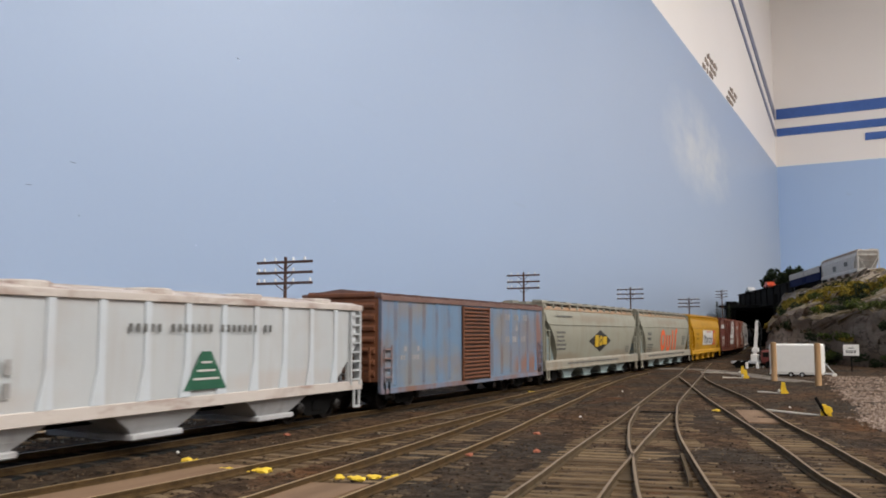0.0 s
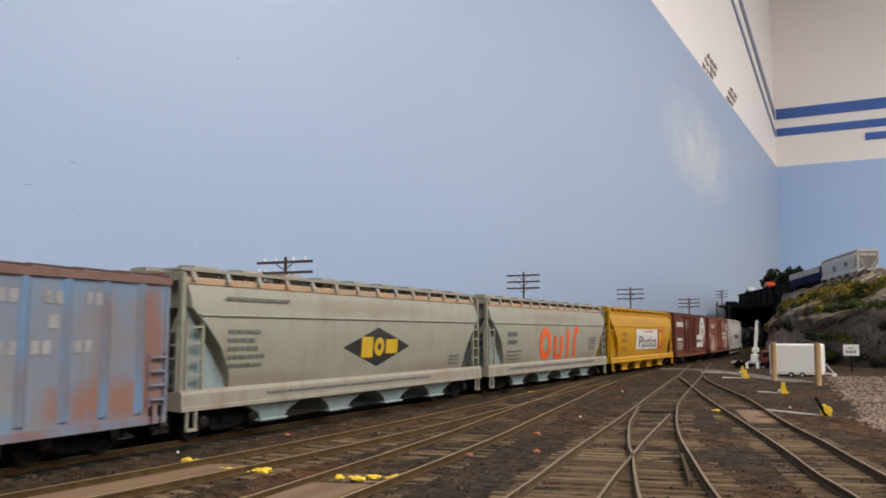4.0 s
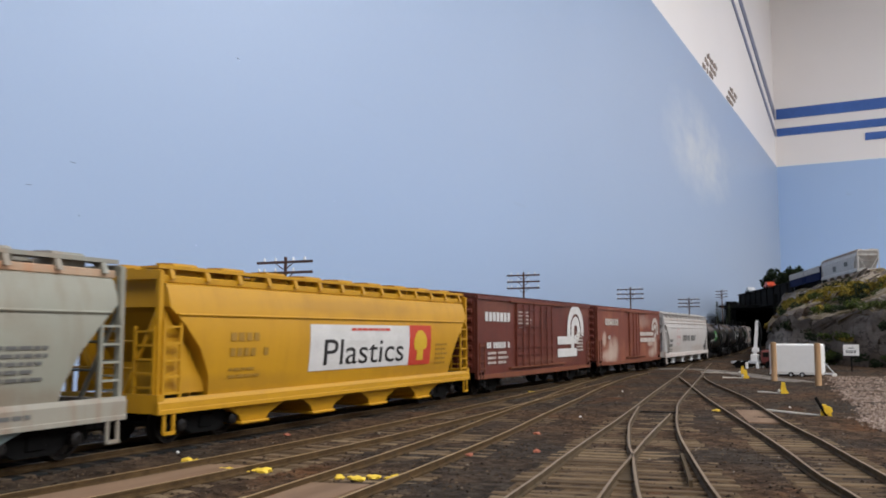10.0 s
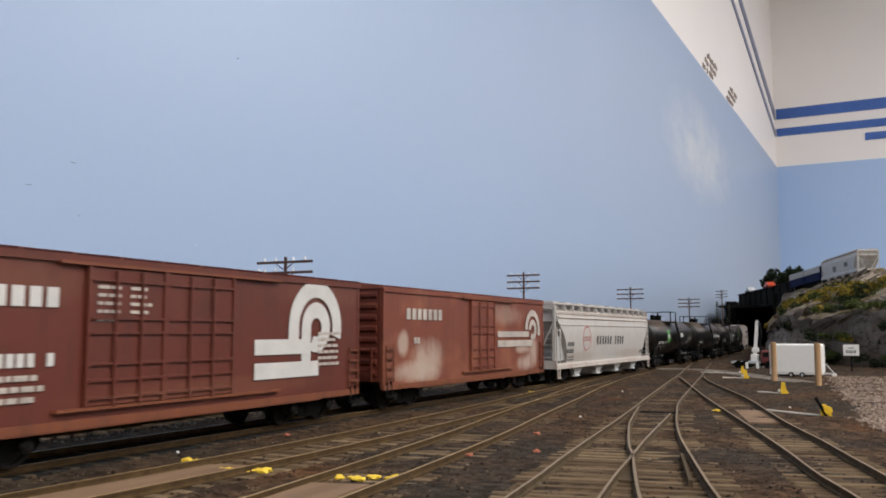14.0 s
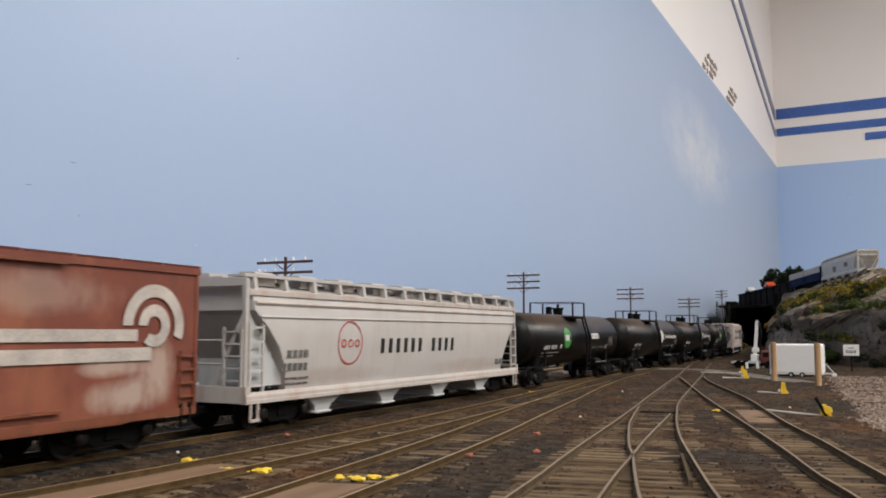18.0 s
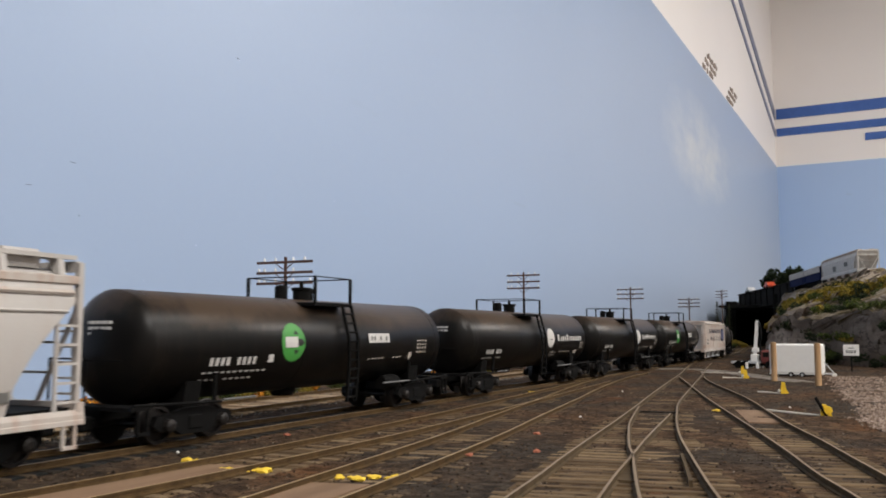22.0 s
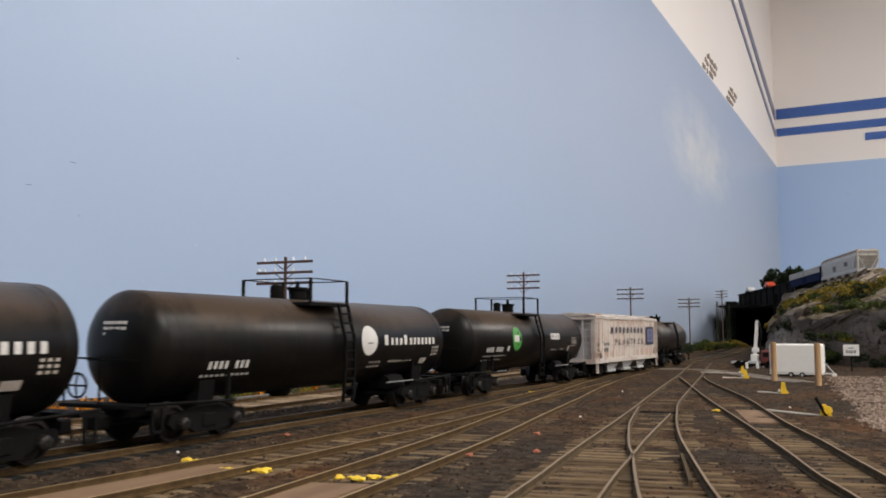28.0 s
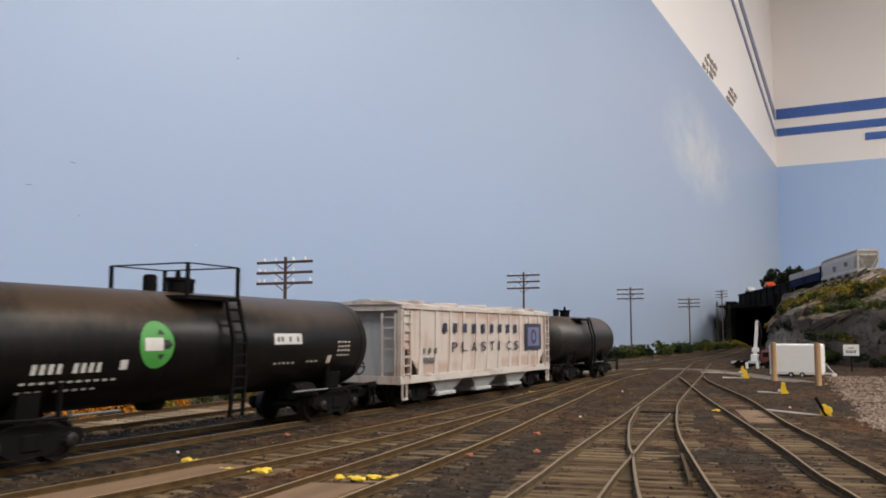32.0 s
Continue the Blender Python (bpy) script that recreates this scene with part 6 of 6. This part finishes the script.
mark(c, data_lines(data_lines(B(), -78, -62, 31, 5, x, 2.4, 1.1, 5), -78, -40, 40.6, 1, 17.4, 2, .8, 6), D_GREY, "small dark data lines near the end")
mark(c, data_lines(B(), -60, 60, 12.9, 1, 17.62, 2, .9, 9), D_GREY, "worn stencil bars on the sill")
enrol(c, -0.6775, -0.481, 190)

# sage hopper with orange block shapes
c = flow_hopper("covered_hopper", "pale sage covered hopper with large orange shapes", 188, P_SAGE, P_SAGE_SILL, P_SAGE_OUT, 4, P_SAGE_TOP, P_SAGE_BAND)
g = B()
arc(g, -19.8, 25.2, 4.4, 9.0, 0, 360, x, 28)
rect(g, -6.4, -2.0, 21.4, 29.4, x)
rect(g, 3.6, 8.0, 21.4, 29.4, x)
arc(g, .8, 21.4, 2.8, 7.2, 180, 360, x, 14)
rect(g, 14.6, 19.0, 16.6, 33.6, x)
rect(g, 26.2, 30.6, 16.4, 28.6, x)
arc(g, 33.0, 28.6, 2.4, 6.8, 60, 180, x, 10)
mark(c, g, D_ORANGE, "large orange block shapes")
mark(c, data_lines(data_lines(B(), -72, -60, 29.5, 2, x, 4, 2.2, 11), -72, -52, 21.5, 4, x, 1.9, .8, 12), D_GREY, "dark number bars and data lines")
mark(c, data_lines(B(), 56, 70, 27.6, 5, x, 1.7, .8, 13), D_GREY, "dark data lines")
mark(c, data_lines(B(), -70, 70, 12.9, 1, 17.62, 2, .9, 14), D_GREY, "worn stencil bars on the sill")
enrol(c, -0.473, -0.28, 188)

# yellow hopper with a white panel
c = flow_hopper("covered_hopper", "bright yellow covered hopper with white panel", 189, P_YELLOW, P_YELLOW, P_YELLOW, 4, ledge=14.4)
x = 18.1
mark(c, rect(B(), -29.5, 37, 18.8, 34.0, x), D_WHITE, "white lettered panel")
mark(c, rect(B(), 37, 55.5, 18.6, 34.2, x), D_RED, "red emblem panel")
lw = words("Plastics", 8.6, 54)
lw.transform(Matrix.Translation((x + .13, -21.5, 20.4)))
mark(c, lw, D_BLACK, "black word on the panel")
mark(c, data_lines(B(), -5, 28, 32.0, 1, x + .13, 2, .9, 5), D_RED, "thin red writing bars")
g = B()
plate(g, [(46.2 + 5.4 * math.cos(a), 27.2 + 5.1 * math.sin(a)) for a in [i * math.pi / 12 - .5 for i in range(17)]], x + .13)
rect(g, 43.6, 48.8, 20.4, 24.6, x + .13)
mark(c, g, D_GOLD, "yellow fan-shaped emblem")
mark(c, bars(bars(B(), -68, 29.0, 2.3, "XXXX", x, 3.4), -68, 24.6, 2.3, "XXXX X", x, 3.0), D_OCHRE, "dark number bars")
mark(c, data_lines(B(), -68, -54, 20.5, 2, x, 2, .8, 15), D_OCHRE, "dark data lines")
mark(c, data_lines(B(), 60, 71, 26, 5, x, 1.9, .8, 16), D_OCHRE, "dark data lines")
enrol(c, -0.2695, -0.0775, 189)


def wheel_emblem(car, cy, cz, r, bar0, m, zlo):
    g = B()
    xx = 17.95
    arc(g, cy, cz, r * .64, r, -15, 180, xx, 18)
    rect(g, cy - r, cy - r * .64, zlo + 4, cz, xx)
    arc(g, cy, cz, r * .2, r * .54, -120, 180, xx, 16)
    rect(g, cy - r * .54, cy - r * .2, zlo - 2, cz, xx)
    rect(g, bar0, cy - r * .28, zlo + 1.6, zlo + 6.2, xx + .02)
    rect(g, bar0, cy + r * .1, zlo - 5.6, zlo - .8, xx + .02)
    mark(car, g, m, "white wheel-on-rail emblem of arcs and bars")


# two red-brown boxcars
c = boxcar("boxcar", "oxide-red boxcar with white wheel emblem", 167, P_MAROON, P_MAROON, P_MAROON, P_MAROON, [(-38, -13, "plain"), (-13, 14, "plain")], top=47.9, sill_paint=P_ORANGESILL, base=10.2)
x = 17.9
mark(c, bars(B(), -75, 36.8, 4.4, "XXXXXXX", x, 4.4), D_WHITE, "white lettering as plain bars")
mark(c, bars(B(), -73, 23.9, 2.9, "XX XXXXXX X", x, 2.5), D_WHITE, "white number bars")
mark(c, data_lines(data_lines(B(), -72, -63, 21, 3, x, 2.3, 1.2, 21), -60, -48, 21, 3, x, 2.3, 1.2, 22), D_OFF, "white data lines")
mark(c, data_lines(data_lines(B(), -35, -28, 41.5, 5, 18.4, 1.9, .8, 23), -25, -18, 41.5, 4, 18.4, 1.9, .8, 24), D_OFF, "small data lines on the door")
wheel_emblem(c, 56, 33, 15.2, 24, D_WHITE, 23.0)
mark(c, data_lines(B(), 57, 70, 30.5, 6, 18.1, 2, 1, 25), D_OFF, "pale data lines beside the emblem")
enrol(c, -0.0697, 0.099, 167)
c = boxcar("boxcar", "sun-faded orange-brown boxcar with peeling white patches", 166, P_OXIDE_SIDE, P_OXIDE, P_OXIDE, P_MAROON, [(-9, 17, "plain")], 17.6, 47.6, sill_paint=P_ORANGESILL, base=10.2)
mark(c, bars(B(), -66, 36.5, 4.4, "XXXXXXX", x, 4.4), D_OFF, "worn white lettering as plain bars")
g = B()
xx = 17.95
arc(g, 66.8, 33.0, 7.2, 10.4, -20, 180, xx, 18)
arc(g, 66.8, 33.0, 2.4, 5.4, -130, 180, xx, 14)
rect(g, 21.5, 61.2, 29.2, 32.0, xx)
rect(g, 21.5, 66.0, 24.4, 27.6, xx)
mark(c, g, D_OFF, "worn white emblem of arcs and long bars")


mark(c, bars(B(), -60, 27, 2.4, "XX", x, 2.6), D_OFF, "worn number bars")
enrol(c, 0.116, 0.288, 166)

# light grey hopper with a red ring
c = flow_hopper("covered_hopper", "dusty light grey covered hopper with red ring", 207, P_CREAM, P_CREAM_TOP, P_CREAM_OUT, 4, P_CREAM, P_CREAM_TOP, 42.2, 11, 13.8)
x = 18.1
mark(c, arc(B(), -50.3, 27.8, 7.1, 7.6, 0, 359.9, x, 40), D_RED, "thin red ring")
g = B()
for i in range(3):
    arc(g, -54.4 + i * 4.1, 27.6, 1.0, 1.5, 0, 359.9, x, 12)
mark(c, g, D_RED, "three small red rings inside the ring")
mark(c, bars(B(), -30, 23.8, 5.4, "XXXXXX XXXX", x, 5.7, .42), D_BLACK, "black lettering as plain bars")
mark(c, bars(bars(B(), -85, 23.4, 2.4, "XXXX", x, 2.9), -87, 19.3, 2.4, "XXXXX", x, 2.7), D_GREY, "dark number bars")
mark(c, data_lines(B(), -85, -70, 16.6, 2, x, 1.7, .7, 33), D_GREY, "dark data lines")
mark(c, rect(rect(B(), 76, 79.5, 16.4, 20, 16.9), 80.5, 84, 16.6, 20.4, 16.9), D_GREY, "small dark plates near the end")
enrol(c, 0.3095, 0.5245, 207)


# black tank cars
def green_tank(L, label, deck_y=0, move=0):
    car = tank_car("tank_car", label, L, P_TANK, deck_y + 1.5, 22.5, 50.2)
    mark(car, wrap_disc(B(), -22.5 + move, 28.2, 6.1), D_LIME, "bright green disc")
    mark(car, wrap(B(), [(24.4, -21.5 + move, -21 + move), (28.2, -24 + move, -16.8 + move), (32, -21.5 + move, -21 + move)], TANK_R + .1), D_BLACK, "black arrow in the disc")
    mark(car, wrap_rect(B(), -27 + move, -20.5 + move, 26.6, 30.0, TANK_R + .2), D_WHITE, "white label in the disc")
    mark(car, wrap_rect(B(), 23, 38, 27.6, 31.0), D_WHITE, "white label plate")
    mark(car, wrap_bars(B(), 24.5, 28.4, 1.6, "XX X X", 2.1, TANK_R + .1), D_GREY, "grey bars on the label")
    g = wrap_bars(B(), -60 + move, 21.9, 2.3, "XXXX XXXX", 2.3)
    wrap_bars(g, -62 + move, 19.7, .55, "XXXXXXXXXXX", 2.6)
    wrap_bars(g, -62 + move, 17.7, .55, "XXX XXXXX", 2.6)
    wrap_rect(g, -34.5 + move, -32 + move, 22.2, 24.6)
    mark(car, g, D_WHITE, "white number bars and data lines")
    g = wrap_bars(B(), 60, 24.8, .8, "XXXX", 2.2)
    for i in range(4):
        wrap_bars(g, 60, 27.8 - i * 1.5, .55, "XXXX", 2.2)
    wrap_bars(g, 24, 21.4, .6, "XXXXX", 2.4)
    wrap_bars(g, 42, 21.6, .6, "XXX", 2.4)
    wrap_rect(g, 54, 56.6, 21, 23.6)
    mark(car, g, D_OFF, "small white data lines")
    return car


def disc_tank(L, label):
    car = tank_car("tank_car", label, L, P_TANK, -5, 22.5, 49.4)
    mark(car, wrap_disc(B(), 19, 28.4, 5.4), D_WHITE, "white disc")
    mark(car, wrap_rect(B(), 17.6, 21.2, 27.2, 27.7, TANK_R + .1), D_GREY, "small dark dash in the disc")
    g = wrap_bars(B(), 29.5, 26.6, 3.8, "X", 4.6)
    wrap_bars(g, 34.2, 26.6, 2.7, "XXX", 3.3)
    wrap_bars(g, 44.2, 26.6, 3.8, "X", 4.2)
    wrap_bars(g, 48.6, 26.6, 2.7, "XXXXXXX", 3.2)
    mark(car, g, D_WHITE, "white lettering as plain bars")
    g = wrap_bars(B(), -63, 21.0, 2.2, "XXXX XXX", 2.2)
    wrap_bars(g, -65, 18.8, .7, "XXXXXXXXXX", 2.1)
    mark(car, g, D_WHITE, "white number bars")
    g = wrap_bars(B(), 21, 18.4, .7, "XXXX", 2.2)
    wrap_bars(g, 21, 20, .7, "XXXX", 2.2)
    wrap_bars(g, 35, 20, .7, "XXXXX", 2.2)
    wrap_bars(g, 47, 20, .7, "XXX", 2.2)
    wrap_rect(g, 60, 65, 18.8, 21)
    for i in range(3):
        wrap_bars(g, 68, 22 + i * 1.4, .8, "XXX", 2.0)
    mark(car, g, D_OFF, "small white data lines")
    return car


def end_marks(car, L):
    """Small white data bars on the tank's end."""
    h = L / 2
    g = B()
    for i in range(3):
        z = 33.5 - i * 1.5
        for j in range(4 - (i == 2)):
            box(g, -4 + j * 2.1, -2.4 + j * 2.1, -h + .35, -h + .85, z, z + .8)
    mark(car, g, D_WHITE, "small white data bars on the tank end")


c = green_tank(171, "satin black tank car with green disc")
end_marks(c, 171)
enrol(c, 0.5435, 0.7190, 171)
c = disc_tank(166, "satin black tank car with white disc")
end_marks(c, 166)
enrol(c, 0.7435, 0.9205, 166)
c = disc_tank(166, "satin black tank car with white disc and lettering bars")
end_marks(c, 166)
enrol(c, 0.9400, 1.1140, 166)
c = green_tank(170, "satin black tank car with green disc at the rear", -6, -5)
end_marks(c, 170)
enrol(c, 1.1365, 1.3045, 170)

# white ribbed hopper with navy lettering
c = ribbed_hopper("covered_hopper", "rust-streaked white ribbed hopper with navy lettering", 168, P_PINKWHITE, P_WHITE_OUT, P_WHITE_ROOF, 3, 11, 42.0)
x = 17.5
g = B()
for i in range(9):
    rect(g, -48 + i * 9.9, -48 + i * 9.9 + 3.8, 31.4, 35.4, x)
mark(c, g, D_NAVY, "navy lettering as plain bars")
for i, ch in enumerate("PLASTICS"):
    lw = words(ch, 4.2, 1.6 if ch == "I" else 5.4)
    lw.transform(Matrix.Translation((x, -39.5 + i * 10.2, 23.0)))
    mark(c, lw, D_NAVY, "navy block capital")
mark(c, rect(B(), 46.5, 70, 22.4, 36.2, x), D_NAVY, "navy emblem panel")
mark(c, rect(B(), 50, 66.5, 24.4, 34.2, x + .13), D_SLATE, "slate blue field of the emblem")
mark(c, arc(B(), 58.2, 29.3, 2.2, 4.0, 0, 359.9, x + .26, 20), D_NAVY, "navy ring on the emblem")
mark(c, bars(bars(B(), -66, 22.8, 2.2, "X X X", x, 2.6), -66, 19.0, 2.2, "XXXX", x, 2.6), D_GREY, "dark number bars")
mark(c, data_lines(B(), -40, 40, 17, 2, x - .9, 1.8, .8, 44), D_GREY, "dark data lines")
enrol(c, 1.3215, 1.4900, 168)

# short dark tank car at the end of the train
c = tank_car("tank_car", "short dusty brown-black tank car at train's end", 113, P_TANK_B, -8, 16, 44, 14.8, 27.0, True)
enrol(c, 1.5145, 1.631, 113)

# two cars parked on the upper line
P_PARK_BLUE = weathered("dark_blue_box_paint", (0.007, 0.014, 0.06), (0.006, 0.007, 0.018), .4, 0.75, spec=.05)
P_PARK_GREY = weathered("parked_grey_paint", (0.50, 0.48, 0.45), (0.30, 0.22, 0.17), .5)
P_PARK_END = weathered("parked_end_paint", (0.52, 0.42, 0.35), (0.30, 0.2, 0.14), .6)
UP_TURN = 180 - math.degrees(math.atan2(UP_D.x, UP_D.y))
c = flow_hopper("covered_hopper", "parked light grey covered hopper on the hilltop", 222, P_PARK_GREY, P_PARK_GREY, P_PARK_END, 4, P_PARK_END)
c["group"] = "parked freight cars"
m = UP_A + UP_D * .122
c.matrix_world = pose(m.x, m.y, .1195 - .00193, 0, 0, UP_TURN) @ Matrix.Diagonal((GROW * .9, GROW, GROW * .84, 1))
mark(c, rect(rect(B(), -30, -10, 20, 30, 18.1), 40, 60, 24, 32, 18.1), D_GREY, "grey lettering blocks")
c = boxcar("boxcar", "long parked dark blue boxcar with pale upper side", 262, P_PARK_BLUE, P_PARK_BLUE, P_PARK_GREY, M_BLACK, [(-12, 12, "plain")], 17.0, 40)
c["group"] = "parked freight cars"
m = UP_A + UP_D * .385
c.matrix_world = pose(m.x, m.y, .1195 - .00193, 0, 0, UP_TURN) @ Matrix.Diagonal((GROW * .9, GROW, GROW * .84, 1))
mark(c, rect(B(), -129, 129, 28, 38.5, 18.4), D_OFF, "pale upper side panel")
del AXLES[-8:]

auto(-.350, 2.405, .137, 18.8, (0.6, 0.6, 0.6), "white model automobile crossing the bridge")
auto(-.274, 2.180, .137, 18.8, (0.5, 0.07, 0.03), "orange-red model automobile crossing the bridge")


# ---- movement ----
def motions():
    times = [i * 0.5 for i in range(65)]
    for car, s0, half in TRAIN:
        walk(car, [(t, stand(s0 - travelled(t), half)) for t in times])
    step = 0.1
    n = int(32 / step)
    for ax in AXLES:
        at = ax.location.copy()
        walk(ax, [(i * step, pose(*at, math.degrees(travelled(i * step) / .00536), 0, 0)) for i in range(n + 1)])


motions()
